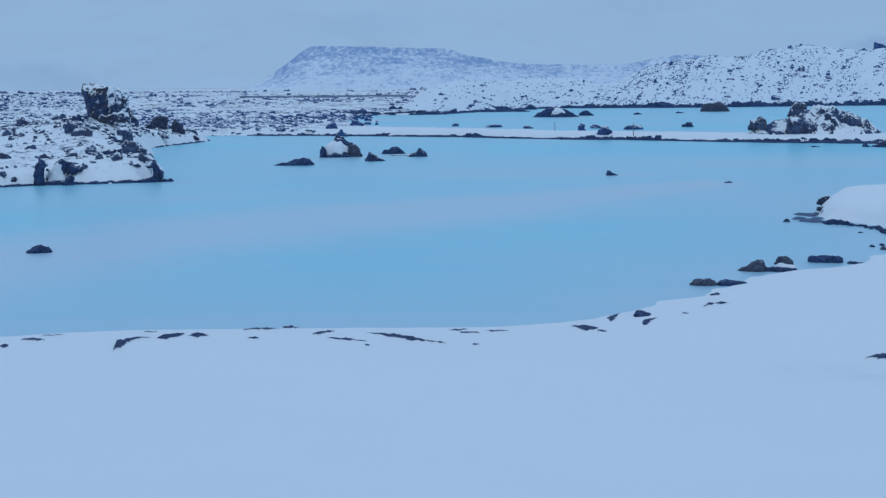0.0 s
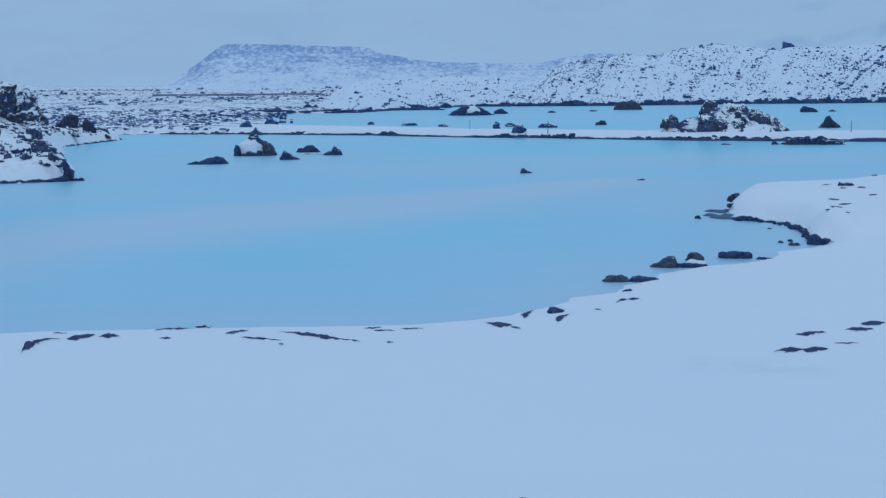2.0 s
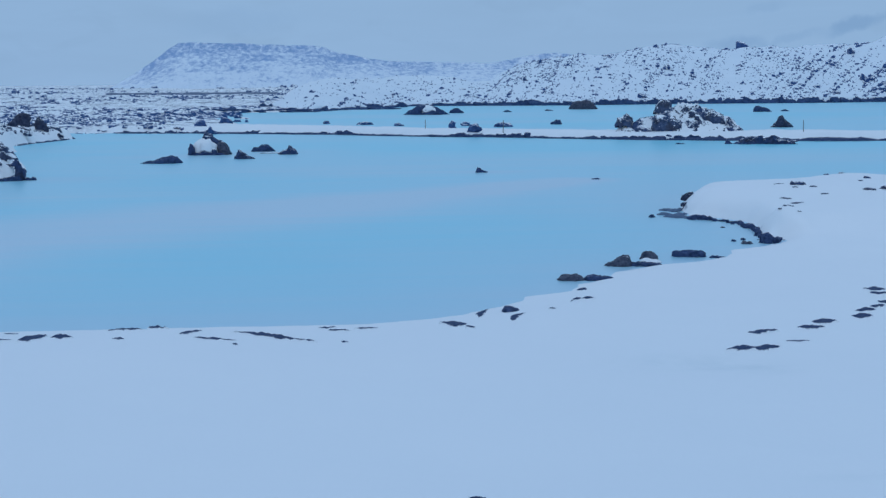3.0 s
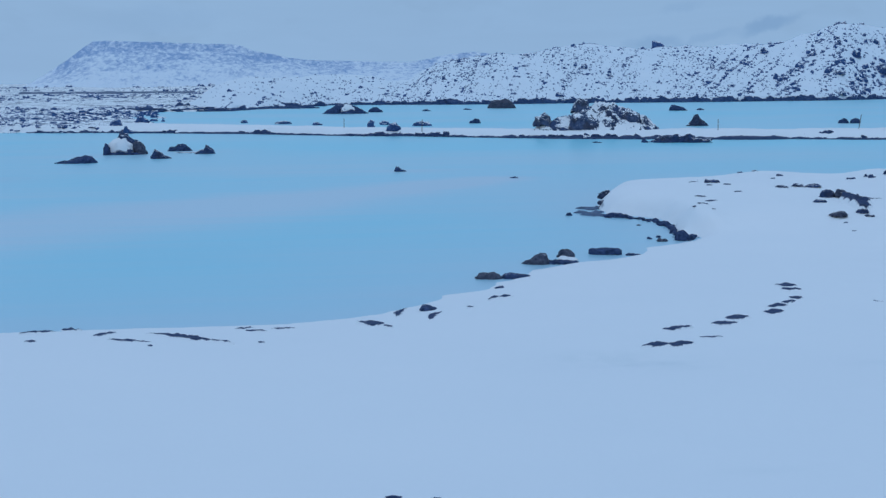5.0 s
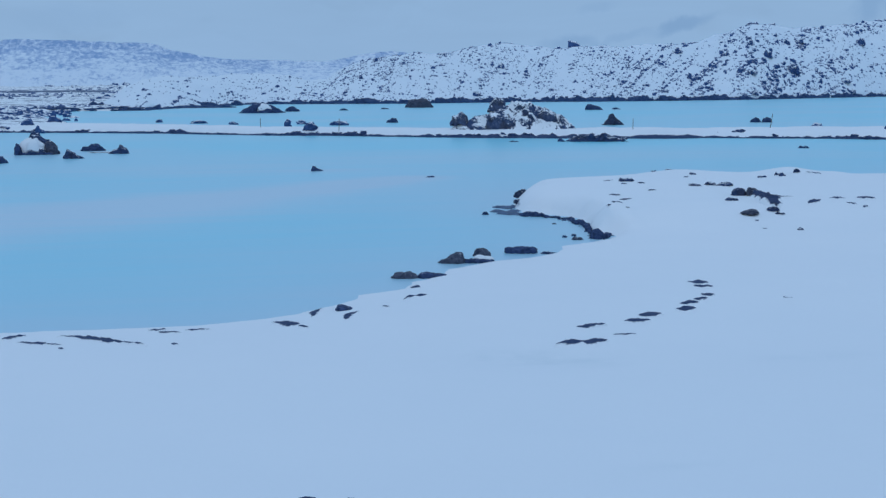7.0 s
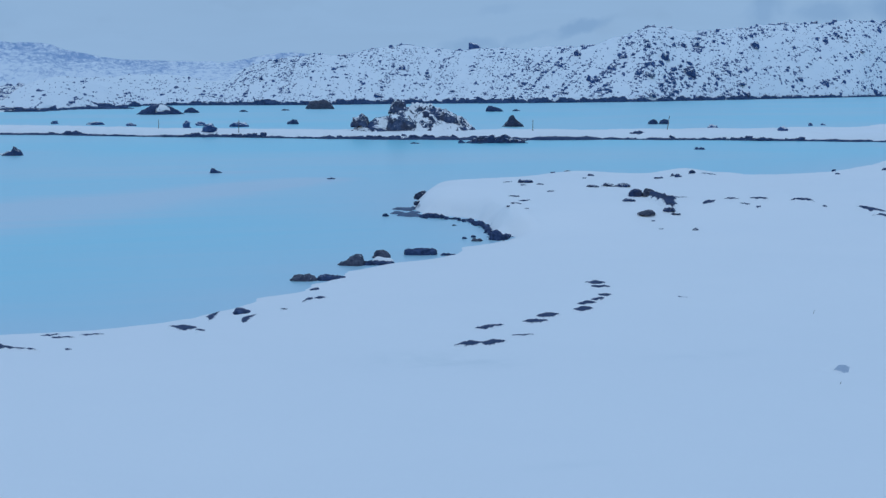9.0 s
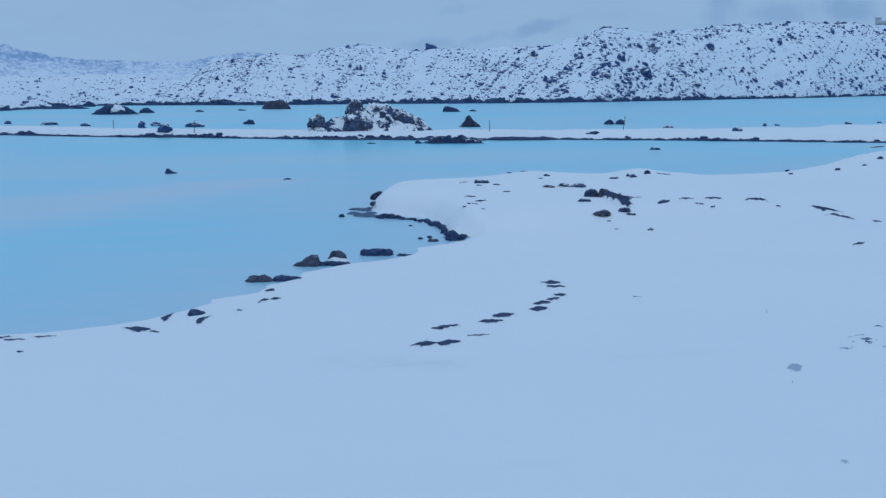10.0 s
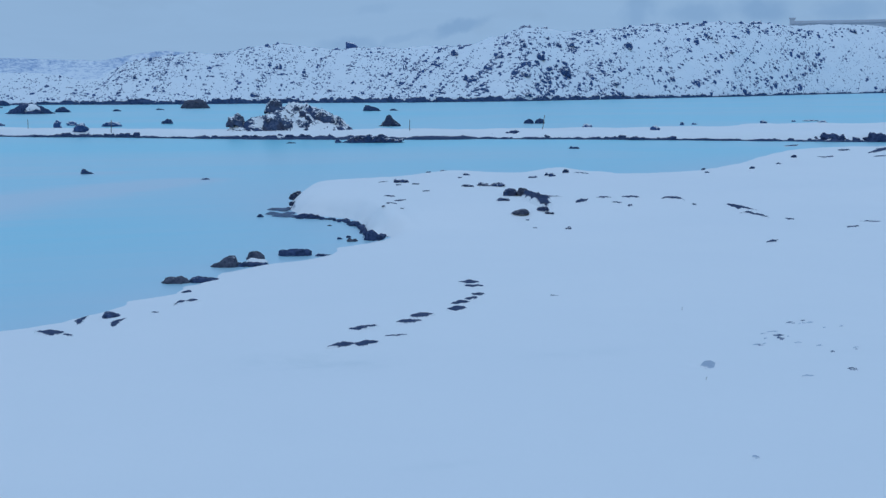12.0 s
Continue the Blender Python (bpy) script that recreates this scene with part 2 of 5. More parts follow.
SNOWED = snow_and_lava("snow_plastered_lava", 0.34, 0.46, 1.2, 0.2, 0.7)
SNOWCAP = snow_and_lava("deep_snow_on_lava", -0.05, 0.12, 1.2, 0.0, 0.35)
BROWN_LAVA = snow_and_lava("wet_brown_lava", 1.0, 1.12, 3.0, 0.3, 0.35, (0.030, 0.040, 0.070), (0.10, 0.11, 0.15))
OUTCROP_LAVA = snow_and_lava("snow_flecked_outcrop", 0.90, 1.02, 2.4, 0.3, 0.75, (0.016, 0.026, 0.058), (0.060, 0.075, 0.125))
# tint of the hazy air mixed into the far shore's lava colour
SHORE_LAVA = snow_and_lava("haze_tinted_shore_lava", 1.30, 1.50, 1.2, 0.0, 0.3, (0.026, 0.052, 0.120), (0.050, 0.088, 0.185))
TOWER = snow_and_lava("tower_lava", 0.62, 0.72, 2.2, 0.75, 1.25, CHAR_A, CHAR_B, weight=0.75)
# distance haze put into the stone colour: lighter and bluer than near lava
SCREE = snow_and_lava("snow_dusted_hazy_scree", 0.66, 0.84, 1.2, 0.0, 0.7, (0.027, 0.062, 0.160), (0.068, 0.130, 0.285))
STONES = snow_and_lava("snow_dusted_stones", 0.49, 0.66, 2.4, 0.4, 0.95, (0.026, 0.048, 0.100), (0.080, 0.118, 0.205))
# embankment boulders carry the painted haze blue too, close to the scree's
BERM_ROCK = snow_and_lava("snow_flecked_hazy_boulder", 0.62, 0.74, 1.6, 0.0, 1.1, (0.022, 0.053, 0.140), (0.058, 0.114, 0.255), weight=0.75)
# haze painted into the slope: rubble paled, its snow pair bluer than near snow
HILL = snow_and_lava("snowy_rubble_in_haze", 0.555, 0.63, 1.6, 0.0, 1.05, (0.04, 0.07, 0.15), (0.09, 0.14, 0.26), weight=0.3, white=((0.70, 0.78, 0.86), (0.79, 0.85, 0.90)))
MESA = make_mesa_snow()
AWASH = make_slab("lava_awash", 1.2, 0.3, (0.05, 0.085, 0.16), (0.16, 0.23, 0.34))
DUSTED_AND_SHADE = make_slab("dusted_slab_and_hollow_shade", 2.0, 0.0, (0.26, 0.34, 0.46), (0.56, 0.64, 0.74))
POST = make_plain("grey_wood", (0.16, 0.14, 0.12), 0.8)
STEEL = make_plain("grey_cladding", (0.50, 0.56, 0.63), 0.55, 0.12, 0.6)
ROOF = make_plain("dark_roofing", (0.48, 0.53, 0.60), 0.6, 0.15, 0.6)
DYKE = make_plain("bare_gravel", (0.14, 0.185, 0.28), 0.9, 0.25, 0.5)
# ------------------------------------------------------------------ terrain
def lattice(i, j, seed):
    n = (i * 374761393 + j * 668265263 + seed * 974634777) & 0xFFFFFFFF
    n = ((n ^ (n >> 13)) * 1274126177) & 0xFFFFFFFF
    return ((n ^ (n >> 16)) & 0xFFFF) / 32767.5 - 1.0


def vnoise(x, y, seed=0):
    """Smooth value noise in -1..1 on numpy arrays."""
    xi, yi = np.floor(x).astype(np.int64), np.floor(y).astype(np.int64)
    u, v = x - xi, y - yi
    u, v = u * u * (3 - 2 * u), v * v * (3 - 2 * v)
    a, b = lattice(xi, yi, seed), lattice(xi + 1, yi, seed)
    c, d = lattice(xi, yi + 1, seed), lattice(xi + 1, yi + 1, seed)
    return (a * (1 - u) + b * u) * (1 - v) + (c * (1 - u) + d * u) * v


def fbm(x, y, seed=0, octaves=4):
    total, amp = 0.0, 0.5
    for o in range(octaves):
        total = total + amp * vnoise(x * 2 ** o, y * 2 ** o, seed + 17 * o)
        amp *= 0.5
    return total


def inside(x, y, poly):
    """Signed distance to a polygon: positive inside."""
    p = np.array(poly, float)
    q = np.roll(p, -1, axis=0)
    best = np.full(x.shape, 1e9)
    odd = np.zeros(x.shape, bool)
    for (ax, ay), (bx, by) in zip(p, q):
        ex, ey = bx - ax, by - ay
        s = np.clip(((x - ax) * ex + (y - ay) * ey) / (ex * ex + ey * ey), 0, 1)
        best = np.minimum(best, (x - ax - s * ex) ** 2 + (y - ay - s * ey) ** 2)
        hit = ((ay > y) != (by > y))
        xs = ax + (y - ay) / (by - ay if by != ay else 1e-9) * ex
        odd ^= hit & (x < xs)
    return np.where(odd, 1, -1) * np.sqrt(best)


def hump(x, y, cx, cy, rx, ry):
    return np.exp(-(((x - cx) / rx) ** 2 + ((y - cy) / ry) ** 2))


BANK = [(-60, 3), (-18, 14.5), (-9, 18.4), (-6.2, 19.65), (-5.4, 19.95), (-4.0, 20.1), (-2.4, 20.05), (-0.7, 20.05), (0.8, 20.05),
        (1.7, 20.3), (2.2, 20.66), (2.65, 21.15), (3.0, 21.45), (3.28, 21.85), (3.45, 22.26), (3.9, 22.55), (4.33, 22.8), (4.65, 23.55), (5.3, 24.2),
        (5.55, 24.95), (6.05, 25.3), (6.65, 25.83), (7.3, 26.1), (7.75, 26.5), (8.25, 26.95), (8.6, 27.85), (9.25, 28.25), (9.9, 28.75), (10.3, 29.4), (10.05, 29.9), (10.1, 30.6), (10.4, 31.5), (10.65, 32.6), (10.7, 33.5), (10.4, 34.2),
        (10.05, 34.7), (9.8, 35.3), (9.95, 36.5), (10.4, 38.3),
        (11.3, 40.5), (13.4, 41.6), (16.5, 42.6), (20.0, 41.6), (22.6, 40.5), (25.0, 41.3), (27.8, 43.6), (31.5, 47.2),
        (35.0, 50.3), (38.5, 52.0), (43, 52.0), (50, 50), (75, 40), (120, 10), (120, -90), (-60, -90)]
PENINSULA = [(-90, 46), (-17, 50.3), (-15, 51.4), (-13.3, 51.8), (-11.3, 52.5), (-10.75, 52.95), (-11.0, 54.5), (-12.1, 60), (-14.0, 66),
             (-16, 76), (-17.5, 82), (-16.8, 86), (-15.6, 93), (-17, 98), (-22, 106), (-90, 120)]
PLAIN = [(-400, 98), (-60, 103), (-24, 104), (-16, 103.5), (-9, 101.4), (-6.0, 108), (-6.8, 120), (-8.5, 127), (-13, 133), (-11, 150),
         (-12, 166), (-8.4, 171), (0, 171.5), (7, 194), (15, 214), (37, 208), (56, 213), (74, 210), (95, 214),
         (122, 230), (156, 248), (233, 298), (425, 420), (4900, 1500), (4900, 4900), (-4900, 4900), (-4900, 98)]
CAUSEWAY_X = [-30, -16, -7.5, 0.7, 7.9, 14.5, 20.3, 25, 29, 34.5, 40.2, 46.2, 51.8, 60, 80, 120]
CAUSEWAY_Y = [104, 103.6, 101, 96.3, 89.8, 85.6, 81.2, 79.4, 78.3, 75.8, 71.4, 68.2, 64.5, 59, 46, 20]
CAUSEWAY_W = [9, 9, 9, 7, 5.5, 5, 4.5, 4.5, 5, 6.5, 9, 12.5, 17, 24, 32, 40]


def rim(d, height, soft):
    """Profile of a shore: under water outside, rising to a height inside."""
    return np.where(d > 0, height * (1 - np.exp(-np.maximum(d, 0) / soft)), np.maximum(d * 0.5, -1.2))


def height(x, y):
    """Height of the ground over the water."""
    x, y = np.asarray(x, float), np.asarray(y, float)
    r = np.hypot(x, y)
    near = r < 140
    h = np.full(x.shape, -1.2)
    # snow bank in the foreground and its headland
    head = 1 / (1 + np.exp(-np.clip(y - 29.8, -20, 20) * 2.2))
    d = inside(x, y, BANK) + 0.10 * fbm(x * 0.9, y * 0.9, 3) + 0.05 * vnoise(x * 3.1, y * 3.1, 5) + 0.09 * head * vnoise(x * 2.3, y * 2.3, 6)
    lip = 0.10 + 0.40 * head
    soft = 0.55 - 0.25 * head
    bank = rim(d, lip, soft) + np.clip(d, 0, 22) * 0.020
    bank = bank + np.where(d > 0.4, 1, 0) * (np.minimum(d - 0.4, 1.5) / 1.5) * (0.06 * fbm(x * 0.3, y * 0.3, 8, 3) + 0.012 * vnoise(x * 1.6, y * 1.6, 9))
    bank = bank + (d > 0) * (0.13 * hump(x, y, 16.6, 42.0, 1.6, 1.3) + 0.24 * hump(x, y, 20.2, 41.4, 1.0, 1.2)
                             + 0.20 * hump(x, y, 12.6, 36.6, 2.2, 2.6) + 0.24 * hump(x, y, 18.6, 36.0, 1.6, 2.0) + 0.1 * hump(x, y, 34, 48.5, 7, 2.5))
    bank = bank + np.clip(d / 0.4, 0, 1) * (0.24 * hump(x, y, 10.70, 30.8, 0.45, 0.9) + 0.14 * hump(x, y, 10.7, 29.75, 0.35, 0.40) + 0.10 * hump(x, y, 11.0, 33.4, 0.6, 0.8))
    bank = bank - 0.08 * hump(x, y, 4.6, 15.7, 0.8, 0.35) - 0.05 * hump(x, y, 8.6, 13.35, 0.22, 0.16) + 0.06 * fbm(x * 1.4, y * 1.4, 11, 3) * hump(x, y, 10.6, 14.3, 1.3, 1.1)
    bank = bank + 1.25 * np.exp(-(r / 5.5) ** 2)
    h = np.maximum(h, bank)
    # peninsula with the rock tower
    d = inside(x, y, PENINSULA) + 0.5 * fbm(x * 0.45, y * 0.45, 21)
    pen = rim(d, 0.5, 0.25) + (d > 0) * (1.5 * hump(x, y, -17.5, 76, 6.5, 11) * np.clip(d / 3, 0, 1) + 0.35 * hump(x, y, -13.2, 54.6, 2.8, 2.6)
                                         + 0.25 * fbm(x * 0.35, y * 0.35, 23) + 0.12 * fbm(x * 1.3, y * 1.3, 27) + 0.9 * hump(x, y, -34, 85, 12, 18))
    h = np.maximum(h, pen)
    # causeway
    yn = np.interp(x, CAUSEWAY_X, CAUSEWAY_Y) + 0.5 * vnoise(x * 0.35, x * 0, 31)
    wd = np.interp(x, CAUSEWAY_X, CAUSEWAY_W) + 0.8 * vnoise(x * 0.3, x * 0 + 7, 33)
    d = np.minimum(y - yn, yn + wd - y) * 0.87
    d = np.where(x < -30, -9, d)
    h = np.maximum(h, rim(d, 0.40, 0.15) + (d > 0) * (0.05 + 0.10 * fbm(x * 0.5, y * 0.5, 35)))
    # lava plain and all the land beyond
    d = inside(x, y, PLAIN) + 1.2 * fbm(x * 0.12, y * 0.12, 41)
    far = np.clip((r - 100) / 900, 0, 1)
    h = np.maximum(h, rim(d, 0.35, 0.5) + (d > 0) * (0.35 * far + np.clip((r - 350) / 500, 0, 1) * 3.2 * np.clip(fbm(x * 0.012, y * 0.006, 45, 3) + 0.08, 0, 1) + 0.28 * fbm(x * 0.11, y * 0.11, 43) * np.clip(d / 4, 0, 1) + 0.14 * fbm(x * 0.5, y * 0.5, 47) * (r < 420)))
    return h


def stony(x, y):
    """How much bare lava shows through the snow: 0 on the deep snow bank, 1 on the lava fields."""
    pen = np.clip(inside(x, y, PENINSULA) / 1.2, 0, 1) * (1 - 0.9 * hump(x, y, -12.8, 54.2, 2.6, 2.2)) * (1 - 0.85 * hump(x, y, -16.6, 76, 2.4, 7))
    plain = np.clip(inside(x, y, PLAIN) / 2.0, 0, 1)
    return np.maximum(pen, plain)


# ------------------------------------------------------------------ mesh helpers
def mesh_from(name, verts, faces, material, smooth=True):
    me = bpy.data.meshes.new(name)
    verts = np.asarray(verts, np.float32)
    faces = np.asarray(faces, np.int32)
    k = faces.shape[1]
    me.vertices.add(len(verts))
    me.vertices.foreach_set("co", verts.ravel())
    me.loops.add(faces.size)
    me.loops.foreach_set("vertex_index", faces.ravel())
    me.polygons.add(len(faces))
    me.polygons.foreach_set("loop_start", np.arange(0, faces.size, k, dtype=np.int32))
    me.update(calc_edges=True)
    me.polygons.foreach_set("use_smooth", np.full(len(faces), smooth))
    me.materials.append(material)
    return me


def grid_faces(rows, cols, wrap=False):
    i = np.arange(rows - 1)[:, None] * cols
    j = np.arange(cols if wrap else cols - 1)[None, :]
    k = (j + 1) % cols
    return np.stack([i + j, i + k, i + cols + k, i + cols + j], -1).reshape(-1, 4)


def part(name, bm, material, parent=None, label="", smooth=True):
    me = bpy.data.meshes.new(name)
    bm.to_mesh(me)
    bm.free()
    me.polygons.foreach_set("use_smooth", np.full(len(me.polygons), smooth))
    me.materials.append(material)
    ob = new(name, me)
    ob.parent = parent
    return tagged(ob, label)


# ------------------------------------------------------------------ ground: one sheet to the horizon
def make_ground():
    fine = np.arange(-24, 44.01, 0.1)
    coarse = np.arange(46, 335, 3.0)
    az = np.radians(np.concatenate([fine, coarse]))
    radii, r = [0.0], 0.4
    while r < 4700:
        if r < 11:
            step = 0.45
        elif r < 130:
            step = min(max(r * r / 8600 * 1.3, 0.07), 0.75)
        else:
            step = 1.5 * max(1, (r / 260) ** 2)
        r += step
        radii.append(r)
    radii = np.array(radii)
    R, A = np.meshgrid(radii, az, indexing="ij")
    x, y = R * np.sin(A), R * np.cos(A)
    z = height(x, y)
    verts = np.stack([x, y, z], -1).reshape(-1, 3)
    faces = grid_faces(len(radii), len(az), True)[:, ::-1]
    me = mesh_from("ground", verts, faces, SNOW)
    # where the hollows' shade is painted into the snow
    thin = 0.8 * hump(x, y, 4.55, 15.75, 0.75, 0.45) + 0.6 * hump(x, y, 5.0, 15.2, 0.5, 0.4) + 0.4 * hump(x, y, 7.6, 14.6, 0.6, 0.3) + 0.35 * hump(x, y, 4.4, 10.6, 0.35, 0.12)
    at = me.attributes.new("thin", "FLOAT", "POINT")
    at.data.foreach_set("value", thin.ravel().astype(np.float32))
    at = me.attributes.new("stony", "FLOAT", "POINT")
    at.data.foreach_set("value", stony(x, y).ravel().astype(np.float32))
    ob = new("ground", me)
    return tagged(ob, "snow-covered lava shore, causeway and plain reaching the horizon", "ground", kind="structure")


def make_lagoon():
    az = np.radians(np.arange(0, 360, 0.75))
    radii = np.concatenate([np.arange(8, 60, 0.6), np.arange(60, 160, 3.0), np.geomspace(160, 900, 40)])
    R, A = np.meshgrid(radii, az, indexing="ij")
    x, y = R * np.sin(A), R * np.cos(A)
    me = mesh_from("water", np.stack([x, y, x * 0], -1).reshape(-1, 3), grid_faces(len(radii), len(az), True)[:, ::-1], WATER)
    silt = np.exp(np.minimum(inside(x, y, BANK), 0) / 4.2).ravel()
    for px, py, reach in ((6.9, 53.7, 1.0), (10.1, 49.0, 0.8), (-8.9, 29.9, 1.2), (-2.3, 71.0, 2.2), (-5.1, 69.0, 2.2), (5.6, 25.6, 1.4), (7.3, 26.7, 1.2), (9.2, 35.0, 1.2), (4.7, 23.9, 1.2), (-9.5, 53.0, 2.0)):
        silt = np.maximum(silt, 0.75 * hump(x, y, px, py, 1.6 * reach, reach).ravel())
    at = me.attributes.new("silt", "FLOAT", "POINT")
    at.data.foreach_set("value", silt.astype(np.float32))
    # a long drift of grey silica film across the lagoon: x, y, half breadth
    drift = [(-12.0, 22.0, 2.6), (-8.9, 27.8, 2.9), (-7.5, 31.5, 3.6), (-5.4, 34.7, 4.4), (-2.8, 36.9, 4.6), (0.3, 39.6, 3.6), (3.8, 43.2, 2.4), (9.2, 48.7, 1.4)]
    film = np.zeros(x.shape)
    for (ax, ay, aw), (bx, by, bw) in zip(drift, drift[1:]):
        ex, ey = bx - ax, by - ay
        s = np.clip(((x - ax) * ex + (y - ay) * ey) / (ex * ex + ey * ey), 0, 1)
        gap = np.hypot((x - ax - s * ex), (y - ay - s * ey)) + 0.9 * fbm(x * 0.25, y * 0.25, 97)
        film = np.maximum(film, np.exp(-np.abs(gap / (aw + (bw - aw) * s)) ** 2.4))
    for px, py, wide, deep, much in ((-9.0, 46.0, 7.0, 5.0, 0.45), (2.0, 55.0, 9.0, 5.0, 0.30), (16.0, 60.0, 12.0, 5.0, 0.25)):
        film = np.maximum(film, much * hump(x, y, px, py, wide, deep))
    at = me.attributes.new("film", "FLOAT", "POINT")
    at.data.foreach_set("value", film.ravel().astype(np.float32))
    return tagged(new("water", me), "milky pale blue geothermal lagoon with drifting grey films", "water", kind="structure")


ground = make_ground()
water = make_lagoon()

# ------------------------------------------------------------------ hills
EYE = 3.5
SHORE_AZ = [-6, -3, 0, 2.7, 4.1, 10.7, 15.4, 19.8, 24.3, 28.3, 32.7, 38.6, 46, 60]
SHORE_R = [176, 172, 171, 193, 206, 202, 210, 213, 224, 248, 282, 365, 560, 700]
RIDGE_AZ = [-6, -1.5, 0, 1.1, 3.5, 5.1, 5.8, 6.3, 6.8, 7.2, 7.7, 8.4, 9.2, 10.1, 11.2, 12.4, 13.2, 14.2, 15.0, 17.3, 19.5, 20.3, 21.4, 22.2, 23.4,
            24.4, 25.2, 26.1, 26.9, 27.9, 29.7, 32.3, 34.7, 36.1, 38.5, 46, 60]
RIDGE_EL = [-0.6, -0.45, 0.0, 0.20, 0.25, 0.25, 0.30, 0.18, 0.02, 0.05, 0.42, 0.78, 0.95, 1.01, 1.12, 1.16, 1.34, 1.43, 1.40, 1.29, 1.31, 1.38, 1.37, 1.50, 1.79,
            2.08, 2.07, 1.89, 1.96, 2.09, 2.20, 2.28, 2.17, 2.11, 2.02, 1.6, 1.2]


def berm_point(deg, v):
    """Place on the rubble embankment: v runs from its foot (0) over the crest (1) to behind it."""
    foot = np.interp(deg, SHORE_AZ, SHORE_R) + 1.5
    crest = foot * 0 + 46 + 16 * np.clip((deg - 26) / 10, 0, 1)
    r = foot + crest * v
    top = EYE + np.tan(np.radians(np.interp(deg, RIDGE_AZ, RIDGE_EL))) * (foot + crest * 0.92)
    a = np.radians(deg)
    x, y = r * np.sin(a), r * np.cos(a)
    s = np.clip(v, 0, 1)
    rise = np.sin(np.clip(s / 0.92, 0, 1) * math.pi / 2) ** 0.9
    rise = np.where(v > 1, 1 - 0.35 * np.clip(v - 1, 0, 1), rise)
    step = 0.75 * np.clip(v / 0.012, 0, 1) * (0.7 + 0.5 * vnoise(x * 0.25, y * 0.25, 91))
    rough = (0.9 * fbm(x * 0.07, y * 0.07, 61) + 0.45 * fbm(x * 0.35, y * 0.35, 67)) * np.clip(v * 6, 0.15, 1)
    z = -0.3 + step + np.maximum(top - 0.6, 0.3) * rise + rough
    z = z - 2.5 * (1 - np.clip((deg + 2.5) / 2.5, 0, 1)) ** 1.5
    return x, y, z


def make_berm():
    deg = np.arange(-3, 60, 0.12)
    v = np.concatenate([[-0.02, 0, 0.006, 0.012], np.linspace(0.02, 1.0, 90), [1.15, 1.4, 2.0]])
    V, D = np.meshgrid(v, deg, indexing="ij")
    x, y, z = berm_point(D, V)
    z[0] = -1.0
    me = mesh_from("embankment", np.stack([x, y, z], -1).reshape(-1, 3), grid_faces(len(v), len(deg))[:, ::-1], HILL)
    return tagged(new("embankment", me), "long snow-covered rubble embankment strewn with dark lava", "hill", kind="structure")


MESA_AZ = [-9, -8.1, -7.5, -7.1, -6.3, -5.7, -5.3, -4.5, -3.1, -1.75, 0.1, 0.55, 1.0, 1.95, 2.7, 3.4, 5.1, 6.7, 7.5, 8.05, 8.7, 9.4, 9.95, 10.4, 10.7, 12, 15, 20]
MESA_EL = [-0.25, -0.15, 0.2, 0.44, 0.98, 1.43, 1.67, 1.68, 1.65, 1.60, 1.52, 1.45, 1.28, 1.06, 0.95, 0.90, 0.84, 0.79, 0.81, 0.90, 1.04, 1.13, 1.175, 1.13, 1.03, 0.95, 0.8, 0.5]


def make_mesa():
    deg = np.arange(-9, 20, 0.06)
    v = np.concatenate([np.linspace(0, 0.9, 50), np.linspace(0.92, 1.0, 12), [1.1, 1.5]])
    V, D = np.meshgrid(v, deg, indexing="ij")
    r = 800 + 130 * V
    a = np.radians(D)
    x, y = r * np.sin(a), r * np.cos(a)
    el = np.interp(D, MESA_AZ, MESA_EL)
    top = np.maximum(EYE + np.tan(np.radians(el)) * 925, 0)
    s = np.clip(V, 0, 1)
    rise = np.where(s < 0.965, 0.84 * (s / 0.965) ** 1.15, 0.84 + 0.16 * (s - 0.965) / 0.035)
    gullies = fbm(D * 3.0, V * 2.5, 71) * 3.0 + fbm(x * 0.05, y * 0.05, 73) * 1.6 + fbm(x * 0.2, y * 0.2, 79) * 0.8
    z = top * rise + gullies * np.clip(top / 14, 0, 1) * (0.25 + 0.75 * (1 - s)) - 0.4
    z = np.where(V > 1.05, z - 6, z)
    # crags thinned low down and at the west end, standing in for mist
    band = (0.9 * np.clip((s - 0.2) / 0.7, 0, 1) + 0.25 * np.clip((s - 0.94) / 0.05, 0, 1)) * np.clip((D + 8.2) / 2.2, 0, 1) * (1 - 0.35 * np.clip((D - 1.5) / 2, 0, 1))
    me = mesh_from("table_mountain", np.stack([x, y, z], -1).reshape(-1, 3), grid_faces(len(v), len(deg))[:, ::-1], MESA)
    at = me.attributes.new("craggy", "FLOAT", "POINT")
    at.data.foreach_set("value", band.ravel().astype(np.float32))
    return tagged(new("table_mountain", me), "distant flat-topped snowy mountain with a lower shoulder", "mountain", kind="structure")


make_berm()
make_mesa()


